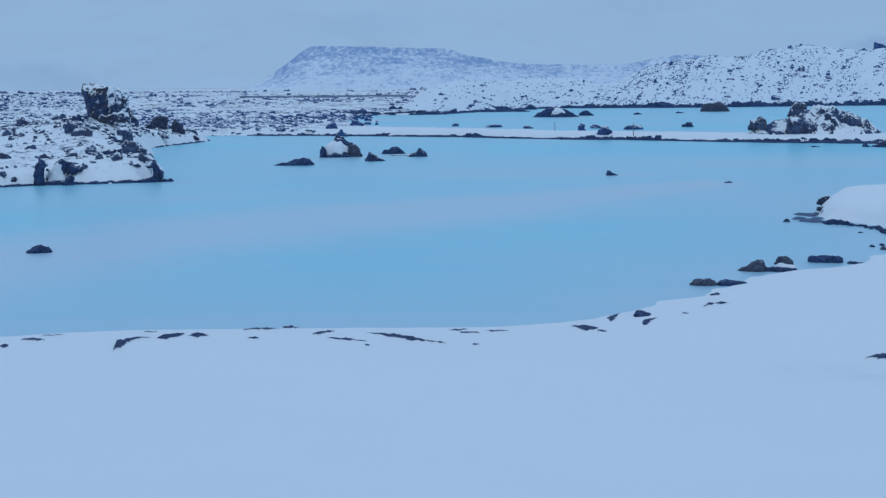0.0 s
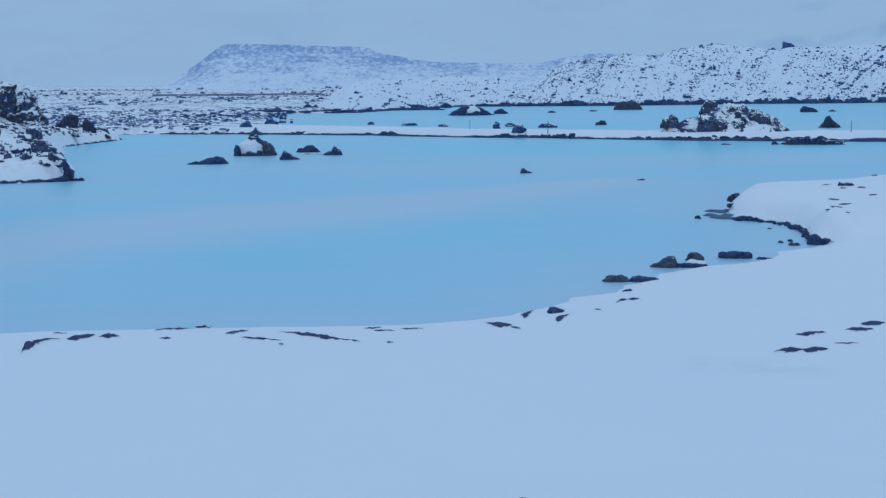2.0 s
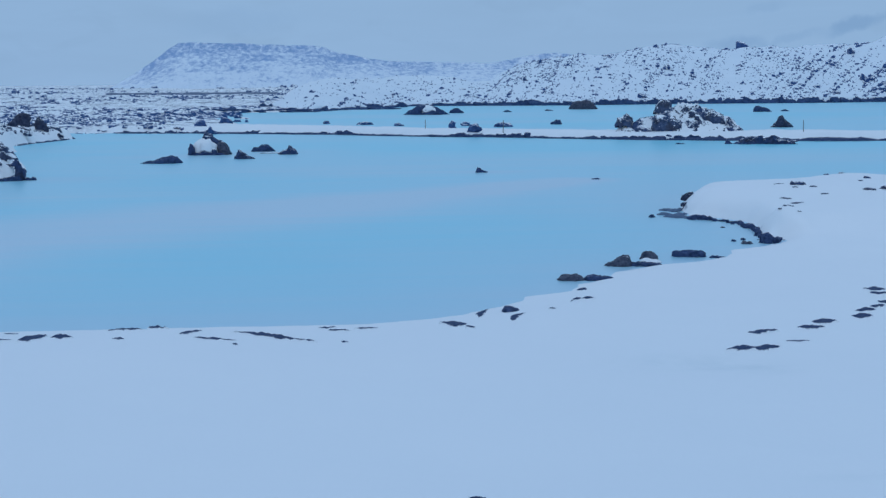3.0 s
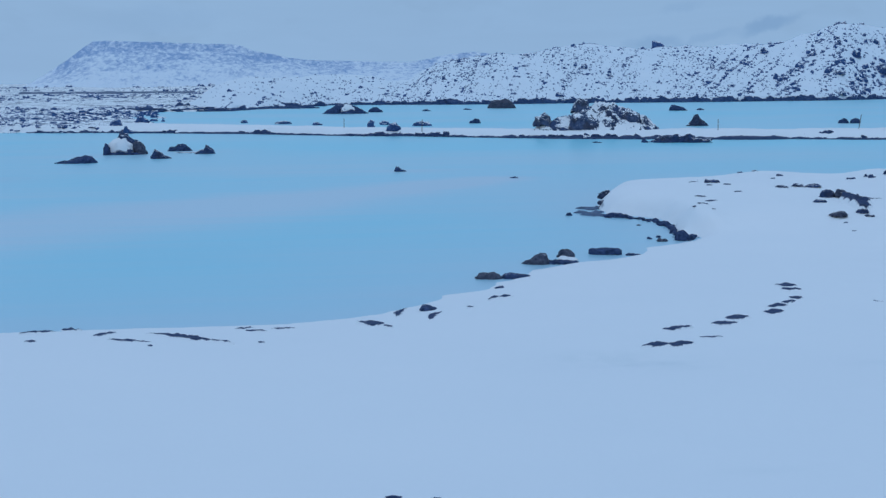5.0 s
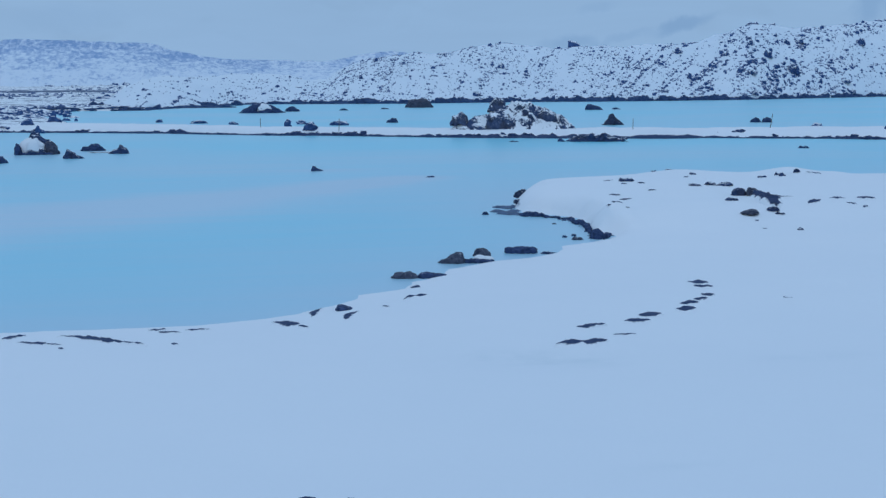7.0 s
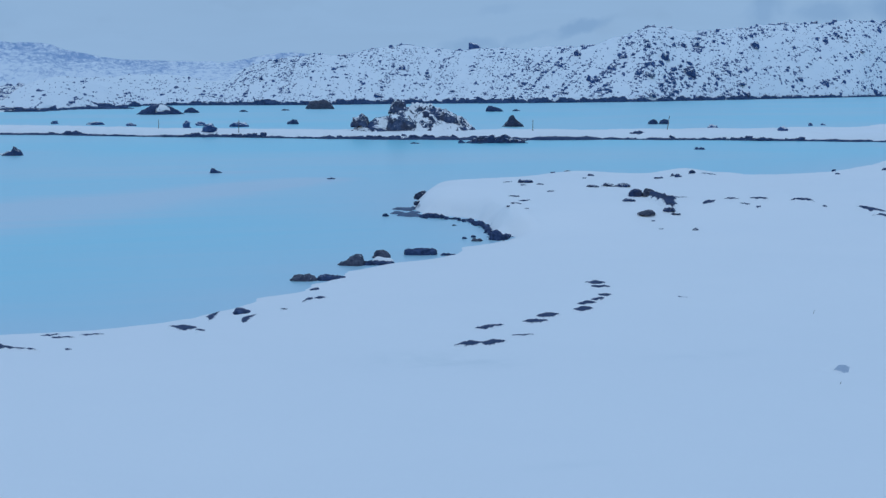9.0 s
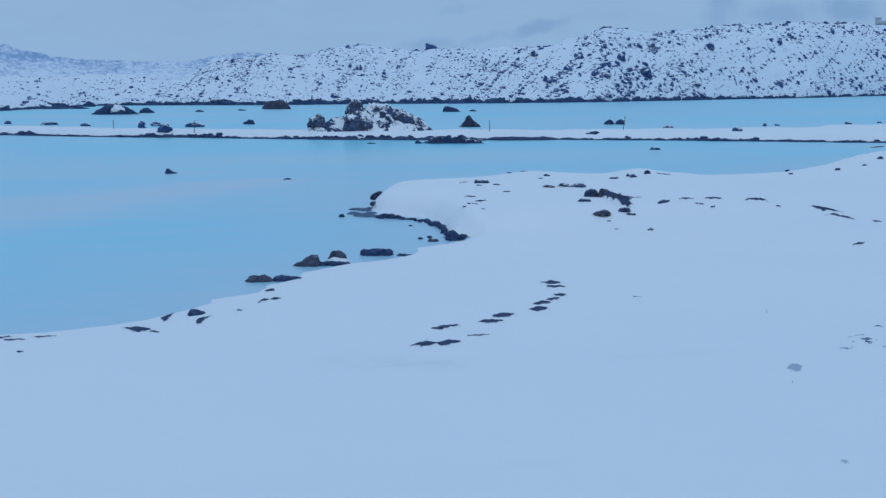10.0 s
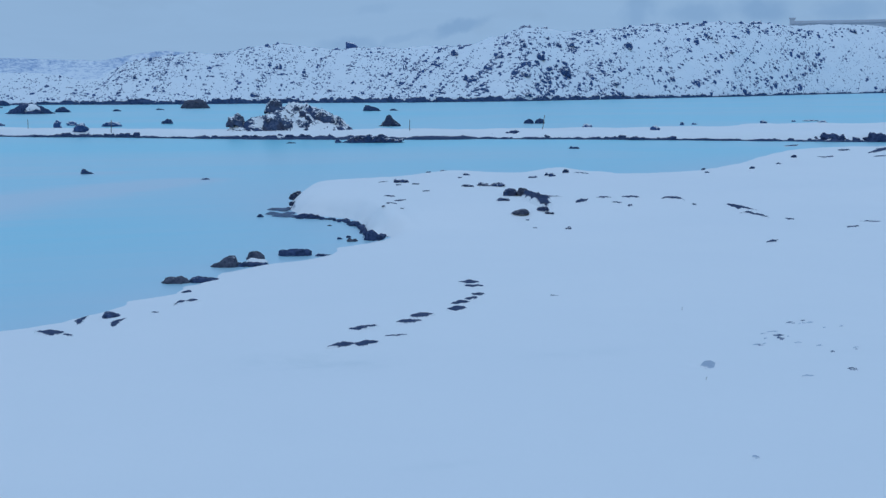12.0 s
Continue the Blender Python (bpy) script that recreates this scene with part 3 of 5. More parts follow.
# ------------------------------------------------------------------ rocks
def lava_shape(seed, detail=3, crag=0.30):
    """A craggy lump of lava about one unit in radius, flat underneath."""
    bm = bmesh.new()
    bmesh.ops.create_icosphere(bm, subdivisions=detail, radius=1.0)
    off = Vector((seed * 7.31, seed * 3.17, seed * 1.73))
    for v in bm.verts:
        p = v.co.copy()
        k = 1 + 0.45 * noise.noise(p * 0.9 + off) + crag * noise.noise(p * 2.3 + off) + crag * 0.55 * (0.5 - abs(noise.noise(p * 4.7 + off)) * 2)
        k += crag * 0.45 * noise.noise(p * 9.0 + off) + crag * 0.25 * noise.noise(p * 19.0 + off)
        k += crag * 0.5 * noise.noise(noise.voronoi(p * 2.2 + off)[1][0] * 3.7)
        v.co = p * k
        if v.co.z < -0.35:
            v.co.z = -0.35 + (v.co.z + 0.35) * 0.2
    return bm


def sized(bm, w, d, h, flat=False):
    """Scales a lump to its width, depth and height over the ground, foot sunk in."""
    if flat:
        for v in bm.verts:
            v.co.z = min(v.co.z, 0.55 + 0.06 * v.co.x + 0.25 * (v.co.z - 0.55) * (v.co.z > 0.55)) + 0.16 * noise.noise(v.co * 3.1) * (v.co.z > 0.2)
    xs, ys, zs = ([v.co[i] for v in bm.verts] for i in range(3))
    top = max(zs)
    for v in bm.verts:
        v.co.x = (v.co.x - (max(xs) + min(xs)) / 2) * w / (max(xs) - min(xs))
        v.co.y = (v.co.y - (max(ys) + min(ys)) / 2) * d / (max(ys) - min(ys))
        v.co.z = v.co.z * h / top if v.co.z > 0 else v.co.z * min(h / top, 0.6) - 0.02
    return bm


ROCK_COUNT = [0]


def crag_mesh(name, w, d, h, profile, seed, material, rough=1.0, square=0.5, taper=1.0):
    """A jagged rock whose skyline follows a profile of heights (0 to 1) at even steps across its width."""
    cols, rows = 46, 22
    u = np.linspace(-1, 1, cols)[None, :] * np.ones((rows, 1))
    a = np.linspace(0, math.pi, rows)[:, None] * np.ones((1, cols))
    top = np.interp(u, np.linspace(-1, 1, len(profile)), profile)
    if square > 0.45:
        top = top * np.clip(0.12 + (1 - np.abs(u)) * 3.0, 0, 1)
    lift = np.sin(a) ** square
    z = top * lift
    squeeze = taper + (1 - taper) * np.clip(z, 0, 1)
    half = (0.45 + 0.55 * np.sqrt(np.clip(top, 0, 1))) * np.sqrt(np.maximum(1 - np.abs(u) ** 5, 0))
    x, y, z = u * w / 2 * squeeze, -np.sign(np.cos(a)) * np.abs(np.cos(a)) ** 0.7 * half * d / 2 * squeeze, z * h
    size = max(h, 0.28 * w)
    off = Vector((seed * 4.13, seed * 2.71, seed * 6.07))
    verts = []
    for p in zip(x.ravel(), y.ravel(), z.ravel()):
        p = Vector(p)
        q = p / size + off
        near = noise.voronoi(q * 3.0)[1][0]
        push = 0.12 * noise.noise_vector(q * 1.7) + 0.08 * noise.noise_vector(near * 5.3) + 0.06 * noise.noise_vector(q * 4.6) + 0.04 * noise.noise_vector(q * 10.5)
        push.y *= min(d / size, 1.0)
        p += push * size * rough
        if p.z < 0.02 * size:
            p.z = -0.12 * size
        verts.append(p[:])
    return mesh_from(name, verts, grid_faces(rows, cols), material, smooth=False)


def lava_crag(x, y, w, d, h, profile, label, group, material, z=None, name="lava_rock", rough=1.0, square=0.5, taper=1.0):
    ROCK_COUNT[0] += 1
    base = max(float(height(np.array([x]), np.array([y]))[0]), 0.0) if z is None else z
    ob = new(name, crag_mesh(name, w, d, h, profile, ROCK_COUNT[0], material, rough, square, taper))
    ob.matrix_world = pose(x, y, base, 0, 0, -math.degrees(math.atan2(x, y)))
    return tagged(ob, label, "rock", group)


def lava_rock(x, y, w, d, h, label, group, material=None, detail=4, crag=0.36, name="lava_rock", z=None, flat=False):
    ROCK_COUNT[0] += 1
    base = max(float(height(np.array([x]), np.array([y]))[0]), 0.0) if z is None else z
    bm = sized(lava_shape(ROCK_COUNT[0], detail, crag), w, max(d, 0.6 * h), h, flat)
    ob = part(name, bm, material or LAVA_SNOWY, label="")
    ob.matrix_world = pose(x, y, base, 0, 0, -math.degrees(math.atan2(x, y)))
    return tagged(ob, label, "rock", group)


# x, y, width, depth, height of each rock
LAGOON = [
    (-6.71, 62.99, 1.95, 1.10, 0.36, (0.0, 0.15, 0.3, 0.5, 0.75, 1.0, 0.8, 0.2)), (-3.13, 65.75, 0.97, 0.63, 0.42, (0.8, 1.0, 0.85, 0.5, 0.2, 0.1)),
    (-2.53, 72.82, 1.30, 0.88, 0.38, (0.35, 0.6, 0.5, 0.95, 1.0, 0.9, 0.45, 0.2)), (-1.21, 69.56, 1.05, 0.69, 0.44, (0.2, 0.3, 0.5, 0.5, 1.0, 0.7, 0.6, 0.3)),
    (-8.78, 30.03, 0.62, 0.51, 0.17, (0.1, 0.4, 0.8, 1.0, 0.9, 0.7, 0.3)), (6.55, 53.69, 0.50, 0.40, 0.22, (0.4, 1.0, 0.8, 0.4, 0.3, 0.15)),
    (10.09, 49.02, 0.36, 0.26, 0.06, (0.4, 0.9, 1.0, 0.5)), (31.97, 63.85, 0.60, 0.40, 0.13, (0.5, 1.0, 0.7, 0.9, 0.8, 0.3)), (20.19, 75.37, 0.63, 0.44, 0.07, (0.3, 1.0, 0.8, 0.4)),
]
UPPER = [
    (16.24, 157.30, 1.92, 1.34, 0.58, (0.1, 0.6, 0.9, 1.0, 0.8, 0.4, 0.1)),
    (22.47, 160.02, 1.18, 0.82, 0.25, (0.2, 0.8, 1.0, 0.5, 0.1)), (33.69, 172.05, 3.67, 2.57, 1.10, (0.75, 0.85, 0.95, 0.9, 1.0, 0.95, 0.6, 0.1)),
    (28.10, 164.91, 1.15, 0.81, 0.19, (0.3, 1.0, 0.8, 0.6, 0.2)), (49.16, 149.54, 2.10, 1.42, 0.68, (0.6, 1.0, 0.9, 0.75, 0.6, 0.4, 0.15)),
    (52.14, 150.64, 1.10, 0.77, 0.24, (0.3, 0.8, 1.0, 0.4, 0.2)), (19.80, 112.59, 0.98, 0.58, 0.40, (0.3, 0.55, 0.7, 1.0, 0.85, 0.95, 0.5)),
    (46.76, 101.84, 0.90, 0.70, 0.42, (0.4, 0.7, 1.0, 0.7, 0.3)), (47.55, 101.55, 0.85, 0.70, 0.40, (0.4, 0.8, 1.0, 0.95, 0.6)),
]
CAUSE = [
    (10.67, 106.28, 0.65, 0.45, 0.59), (12.20, 111.41, 0.91, 0.64, 0.35), (10.39, 89.25, 1.05, 0.74, 0.45),
    (14.76, 107.62, 1.54, 1.07, 0.41), (46.92, 91.90, 0.79, 0.56, 0.28),
    (46.35, 90.85, 0.70, 0.49, 0.27), (42.79, 74.70, 0.63, 0.44, 0.30), (55.82, 93.45, 0.35, 0.25, 0.26),
    (63.91, 94.55, 0.60, 0.42, 0.27), (57.41, 94.28, 0.45, 0.31, 0.15), (71.07, 98.30, 1.47, 1.03, 0.12), (69.95, 95.22, 0.86, 0.60, 0.17), (68.62, 97.28, 0.39, 0.27, 0.14),
    (1.24, 120.83, 0.69, 0.48, 0.28),
    (4.36, 116.77, 1.51, 1.06, 0.30), (6.98, 112.57, 0.91, 0.64, 0.26),
]
WATERLINE = [
    (5.80, 25.85, 0.56, 0.40, 0.20, (0.1, 0.3, 0.45, 0.85, 1.0, 0.9, 0.35)), (6.59, 26.71, 0.36, 0.24, 0.16, (0.35, 0.85, 1.0, 0.95, 0.8, 0.4)),
    (6.28, 25.79, 0.70, 0.40, 0.06, (0.2, 0.7, 0.5, 1.0, 0.6, 0.3)), (4.55, 24.09, 0.52, 0.36, 0.11, (0.1, 0.7, 0.9, 0.8, 1.0, 0.6, 0.2)),
    (5.05, 24.02, 0.62, 0.40, 0.09, (0.3, 0.7, 1.0, 0.8, 0.6, 0.5, 0.2)), (7.48, 27.01, 0.67, 0.36, 0.115, (0.75, 0.95, 0.9, 1.0, 0.93, 1.0, 0.95, 0.7)),
    (7.98, 26.70, 0.34, 0.20, 0.04, (0.7, 1.0, 0.8, 0.5, 0.2)), (4.46, 22.61, 0.17, 0.12, 0.04, (0.2, 0.6, 1.0, 0.8)),
]
COVE = [
    (10.35, 37.6, 0.42, 0.30, 0.18), (10.0, 36.6, 0.26, 0.20, 0.08), (8.67, 34.95, 0.19, 0.13, 0.08), (9.12, 29.40, 0.14, 0.10, 0.05), (9.40, 29.6, 0.12, 0.10, 0.05),
]
# x, y, width, height of small rocks on the headland
HEAD = [
    (13.84, 31.16, 0.33, 0.09), (14.31, 34.66, 0.35, 0.09), (14.30, 29.86, 0.30, 0.09), (14.35, 29.61, 0.23, 0.04), (12.75, 35.62, 0.42, 0.10), (12.49, 35.07, 0.15, 0.03),
    (12.99, 35.13, 0.21, 0.03), (15.75, 42.1, 0.32, 0.08), (15.71, 41.44, 0.17, 0.04), (16.4, 41.9, 0.24, 0.04), (15.65, 38.59, 0.13, 0.04), (16.39, 39.91, 0.21, 0.06),
    (16.88, 36.06, 0.25, 0.08), (17.39, 36.13, 0.19, 0.08), (20.2, 41.4, 0.30, 0.06), (17.91, 36.04, 0.20, 0.10), (13.97, 27.80, 0.14, 0.05), (10.60, 30.71, 0.09, 0.04),
    (13.58, 29.16, 0.09, 0.03), (13.35, 28.24, 0.10, 0.02), (10.92, 30.33, 0.09, 0.02),
]
FLAT = [
    (14.02, 27.86, 0.10, 0.07, 0.05), (31.98, 45.01, 0.29, 0.20, 0.11), (26.36, 39.32, 0.19, 0.13, 0.08),
    (26.29, 42.17, 0.20, 0.14, 0.07), (25.34, 40.71, 0.17, 0.12, 0.07), (23.74, 37.89, 0.16, 0.11, 0.05),
    (28.80, 41.38, 0.20, 0.14, 0.05), (17.36, 35.78, 0.24, 0.17, 0.09), 
    (1.26, 10.30, 0.14, 0.10, 0.018), (1.57, 10.12, 0.19, 0.12, 0.03),
]

# paths of bare ledges: x, y, breadth
SHORE_STROKES = [
    [(-4.25, 17.67, 0.18), (-4.31, 18.13, 0.45), (-4.26, 18.52, 0.40), (-4.13, 18.65, 0.21), (-3.98, 18.64, 0.09)],
    [(-3.92, 18.65, 0.11), (-3.81, 18.78, 0.35), (-3.69, 18.97, 0.35), (-3.61, 19.09, 0.11)],
    [(-3.52, 18.92, 0.11), (-3.4, 18.98, 0.29), (-3.24, 18.95, 0.09)],
    [(-5.77, 18.7, 0.09), (-5.61, 18.71, 0.18), (-5.39, 18.52, 0.09)],
    [(-5.82, 17.97, 0.17), (-5.71, 18.0, 0.06)],
    [(-5.61, 19.14, 0.06), (-5.32, 19.19, 0.10)],
    [(-4.23, 19.35, 0.10), (-4.04, 19.37, 0.10)],
    [(-2.83, 19.44, 0.09), (-2.63, 19.65, 0.18), (-2.35, 19.58, 0.09)],
    [(-2.36, 20.06, 0.13), (-2.21, 20.08, 0.18), (-2.04, 19.72, 0.06)],
]
SHORE_STROKES_EAST = [
    [(-2.67, 18.63, 0.10), (-2.51, 18.63, 0.10)],
    [(-1.82, 18.95, 0.16), (-1.7, 19.1, 0.16), (-1.53, 19.22, 0.05)],
    [(-1.58, 18.63, 0.10), (-1.41, 18.44, 0.10), (-1.25, 18.37, 0.10), (-1.01, 18.2, 0.08)],
    [(-1.07, 18.97, 0.08), (-0.83, 18.84, 0.18), (-0.56, 18.59, 0.22), (-0.29, 18.29, 0.14), (0.02, 17.99, 0.05)],
    [(-1.03, 17.88, 0.07), (-0.96, 17.84, 0.05)],
    [(0.08, 19.24, 0.05), (0.33, 19.28, 0.08)],
    [(0.22, 18.98, 0.05), (0.51, 18.93, 0.05)],
    [(0.58, 19.11, 0.05), (0.91, 19.08, 0.08)],
    [(0.37, 17.96, 0.05), (0.46, 17.92, 0.05)],
]
SPUR_STROKES = [
    [(1.79, 19.38, 0.22), (1.97, 19.16, 0.38), (2.14, 19.05, 0.16)],
    [(2.09, 18.76, 0.2), (2.22, 18.71, 0.16)],
    [(2.4, 19.71, 0.07), (2.50, 20.4, 0.09), (2.67, 20.81, 0.05)],
    [(2.8, 19.17, 0.07), (2.91, 19.62, 0.10), (3.08, 19.81, 0.05)],
    [(3.49, 20.21, 0.08), (3.6, 20.17, 0.08)],
    [(3.94, 20.84, 0.13), (4.1, 21.18, 0.14), (4.38, 21.13, 0.09)],
]
SLAB_STROKES = [
    [(5.04, 16.38, 0.12), (5.28, 16.52, 0.21), (5.47, 16.47, 0.12)],
    [(5.38, 16.49, 0.15), (5.6, 16.53, 0.3), (5.77, 16.52, 0.12)],
    [(5.7, 17.59, 0.17), (5.88, 17.66, 0.24), (6.15, 17.72, 0.07)],
    [(6.49, 17.94, 0.11), (6.66, 17.88, 0.18), (6.83, 17.84, 0.11)],
    [(6.83, 18.32, 0.19), (7.0, 18.3, 0.34), (7.18, 18.28, 0.12)],
    [(7.5, 18.61, 0.16), (7.64, 18.55, 0.28), (7.81, 18.6, 0.12)],
    [(7.71, 19.03, 0.17), (8.03, 19.03, 0.17)],
    [(8.04, 19.27, 0.18), (8.27, 19.29, 0.18)],
    [(8.29, 19.61, 0.23), (8.51, 19.58, 0.23)],
    [(8.67, 21.08, 0.21), (8.81, 20.94, 0.41), (8.89, 20.73, 0.2)],
    [(8.52, 20.47, 0.15), (8.76, 20.24, 0.1)],
    [(6.0, 16.99, 0.04), (6.3, 16.95, 0.04)],
]
FIELD_STROKES = [
    [(15.38, 30.28, 0.07), (15.72, 30.58, 0.17), (15.93, 30.7, 0.15)],
    [(16.19, 30.77, 0.06), (16.43, 30.83, 0.10), (16.59, 30.75, 0.04)],
    [(16.89, 30.79, 0.07), (17.08, 30.76, 0.11), (17.29, 30.57, 0.07)],
    [(17.74, 30.29, 0.10), (17.99, 30.36, 0.11), (18.25, 30.2, 0.07), (18.24, 30.02, 0.04)],
    [(16.33, 30.24, 0.05), (16.54, 30.08, 0.05)],
    [(16.58, 29.89, 0.08), (16.72, 29.89, 0.05)],
    [(18.29, 29.74, 0.08), (18.36, 29.63, 0.05)],
]
FIELD_STROKES_EAST = [
    [(19.11, 29.5, 0.18), (19.26, 29.3, 0.21), (19.41, 29.1, 0.14), (19.57, 28.8, 0.05)],
    [(18.94, 28.59, 0.17), (19.19, 28.64, 0.26), (19.21, 28.26, 0.28), (19.09, 27.62, 0.14)],
    [(19.17, 29.16, 0.18), (19.31, 29.1, 0.09)],
    [(19.37, 27.25, 0.14), (19.31, 26.95, 0.08)],
    [(19.4, 25.09, 0.20), (19.57, 25.07, 0.20), (19.71, 25.06, 0.10)],
    [(20.24, 25.77, 0.10), (20.48, 25.73, 0.19), (20.71, 25.61, 0.16)],
    [(16.17, 23.35, 0.08), (16.4, 23.51, 0.12), (16.68, 23.73, 0.06)],
]

PENINSULA_ROCKS = [
    (-18.68, 91.6, 1.38, 1.0, 0.88, (0.15, 0.3, 0.55, 0.85, 0.95, 1.0, 1.0, 0.9)), (-17.05, 90.5, 0.88, 0.65, 0.88, (0.45, 0.9, 1.0, 0.8, 0.65, 0.4, 0.2)),
    (-15.53, 68.4, 0.75, 0.60, 0.80, (0.8, 0.95, 1.0, 0.9, 0.7)), (-13.72, 62.2, 1.10, 0.75, 0.60, (0.6, 1.0, 0.9, 0.85, 0.5, 0.2)),
    (-12.5, 53.6, 0.45, 0.35, 0.32, (0.3, 0.6, 1.0, 0.6, 0.3)), (-11.45, 53.6, 0.41, 0.35, 0.36, (0.9, 1.0, 0.7, 0.4, 0.2)),
    (-16.94, 85.4, 0.53, 0.40, 0.37, (0.3, 1.0, 0.6, 0.2)), (-16.0, 90.8, 0.45, 0.35, 0.33, (0.4, 1.0, 0.7, 0.4)),
    (-15.1, 60.0, 0.50, 0.40, 0.41, (0.4, 0.8, 1.0, 0.4)),
]
PENINSULA_ROCKS_INLAND = [
    (-17.3, 67.2, 0.98, 0.70, 0.40, (0.4, 0.8, 0.6, 1.0, 0.5)), (-18.1, 68.3, 0.70, 0.50, 0.60, (0.5, 1.0, 0.7, 0.4)),
    (-23.2, 78.0, 1.00, 0.70, 0.50, (0.4, 0.9, 1.0, 0.6, 0.3)),
]
# rocks that hold up the snow at the peninsula's tip: place, size, foot, skyline
TIP_ROCKS = [
    (-14.84, 51.2, 0.34, 0.40, 1.02, -0.05, (0.7, 0.9, 1.0, 0.9, 0.8)), (-13.95, 52.0, 0.92, 0.50, 0.50, 0.42, (0.75, 1.0, 0.85, 0.7, 0.5, 0.25)),
    (-13.80, 51.2, 0.50, 0.30, 0.42, 0.0, (0.3, 0.4, 0.6, 1.0, 0.7)), (-10.80, 52.6, 0.30, 0.36, 0.82, -0.05, (0.6, 0.9, 1.0, 0.85, 0.6, 0.4)),
    (-10.42, 52.75, 0.46, 0.30, 0.13, 0.0, (0.7, 0.8, 0.5, 0.9, 0.5)), (-11.22, 52.35, 1.05, 0.34, 0.25, -0.02, (0.2, 0.35, 0.4, 0.6, 0.7, 0.85, 1.0)),
    (-11.25, 53.3, 0.60, 0.30, 0.14, 0.50, (0.3, 0.6, 0.4, 0.8, 0.6)),
]
SNOWED_ROCKS = [
    (-14.40, 51.75, 0.95, 0.80, 0.86, 0.0), (-13.9, 58.5, 1.10, 0.80, 0.45, None), (-19.0, 72.0, 1.20, 0.80, 0.45, None),
]
OUTCROP = [
    (14.50, 32.26, 0.38, 0.30, 0.18, (0.5, 0.9, 1.0, 0.9, 0.7)), (14.84, 32.09, 0.44, 0.36, 0.20, (0.6, 1.0, 0.8, 0.6, 0.3)), (15.03, 34.75, 0.80, 0.34, 0.085, (0.4, 1.0, 0.8, 0.45, 0.55, 0.9, 0.8, 0.4)),
    (13.66, 29.75, 0.44, 0.55, 0.085, (0.15, 0.35, 0.6, 0.9, 1.0, 0.8, 0.5)),
]
HEAD_STREAKS = [
    (11.53, 33.45, 11.79, 33.33, 0.20), (11.48, 32.53, 11.80, 32.51, 0.16), (10.70, 30.85, 10.92, 30.65, 0.16), (12.68, 33.73, 12.88, 33.71, 0.14), (12.2, 35.9, 12.5, 36.0, 0.2),
    (15.1, 31.9, 15.5, 31.3, 0.12), (18.05, 35.8, 18.25, 35.2, 0.16),
]
TIP_STROKES = [
    [(10.36, 14.60, 0.06), (10.43, 14.58, 0.12), (10.47, 14.53, 0.06)],
    [(10.25, 14.31, 0.04), (10.31, 14.34, 0.08), (10.34, 14.32, 0.04)],
    [(10.41, 14.84, 0.02), (10.52, 14.84, 0.04), (10.56, 14.79, 0.02)],
    [(10.28, 14.78, 0.02), (10.33, 14.79, 0.03), (10.36, 14.77, 0.02)],
    [(10.08, 14.40, 0.03), (10.14, 14.44, 0.05), (10.15, 14.41, 0.03)],
    [(9.73, 14.12, 0.03), (9.79, 14.11, 0.06), (9.82, 14.06, 0.03)],
    [(9.86, 14.09, 0.02), (9.89, 14.09, 0.03), (9.90, 14.08, 0.02)],
    [(10.99, 15.25, 0.04), (11.06, 15.25, 0.08), (11.09, 15.21, 0.04)],
    [(11.24, 15.28, 0.04), (11.31, 15.30, 0.09), (11.33, 15.29, 0.04)],
]
TIP_STROKES_EAST = [
    [(11.23, 15.13, 0.03), (11.31, 15.15, 0.06), (11.34, 15.13, 0.03)],
    [(11.06, 15.08, 0.02), (11.10, 15.10, 0.03), (11.12, 15.09, 0.02)],
    [(11.48, 14.77, 0.03), (11.53, 14.79, 0.06), (11.54, 14.76, 0.03)],
    [(10.30, 13.35, 0.05), (10.34, 13.37, 0.10), (10.36, 13.36, 0.05)],
    [(10.77, 13.55, 0.03), (10.81, 13.55, 0.06), (10.82, 13.51, 0.03)],
    [(11.23, 14.78, 0.02), (11.28, 14.80, 0.03), (11.30, 14.80, 0.02)],
    [(9.84, 12.43, 0.04), (9.89, 12.41, 0.07), (9.93, 12.38, 0.04)],
    [(9.19, 12.36, 0.02), (9.27, 12.36, 0.05), (9.32, 12.32, 0.02)],
    [(10.24, 14.00, 0.03), (10.35, 14.06, 0.06), (10.39, 14.04, 0.03)],
    [(10.44, 13.82, 0.02), (10.50, 13.83, 0.03), (10.52, 13.81, 0.02)],
    [(10.44, 14.43, 0.02), (10.48, 14.45, 0.03), (10.49, 14.44, 0.02)],
]
FIELD_STREAKS = [
    (35.78, 45.33, 38.60, 47.84, 0.30), (34.44, 43.44, 35.16, 43.52, 0.30), (37.84, 47.38, 37.62, 46.62, 0.30), (9.31, 18.93, 9.39, 18.78, 0.04),
    (35.51, 46.94, 36.41, 47.50, 0.30), (43.08, 61.54, 44.79, 62.88, 0.30), (32.57, 44.38, 33.31, 44.34, 0.27),
]


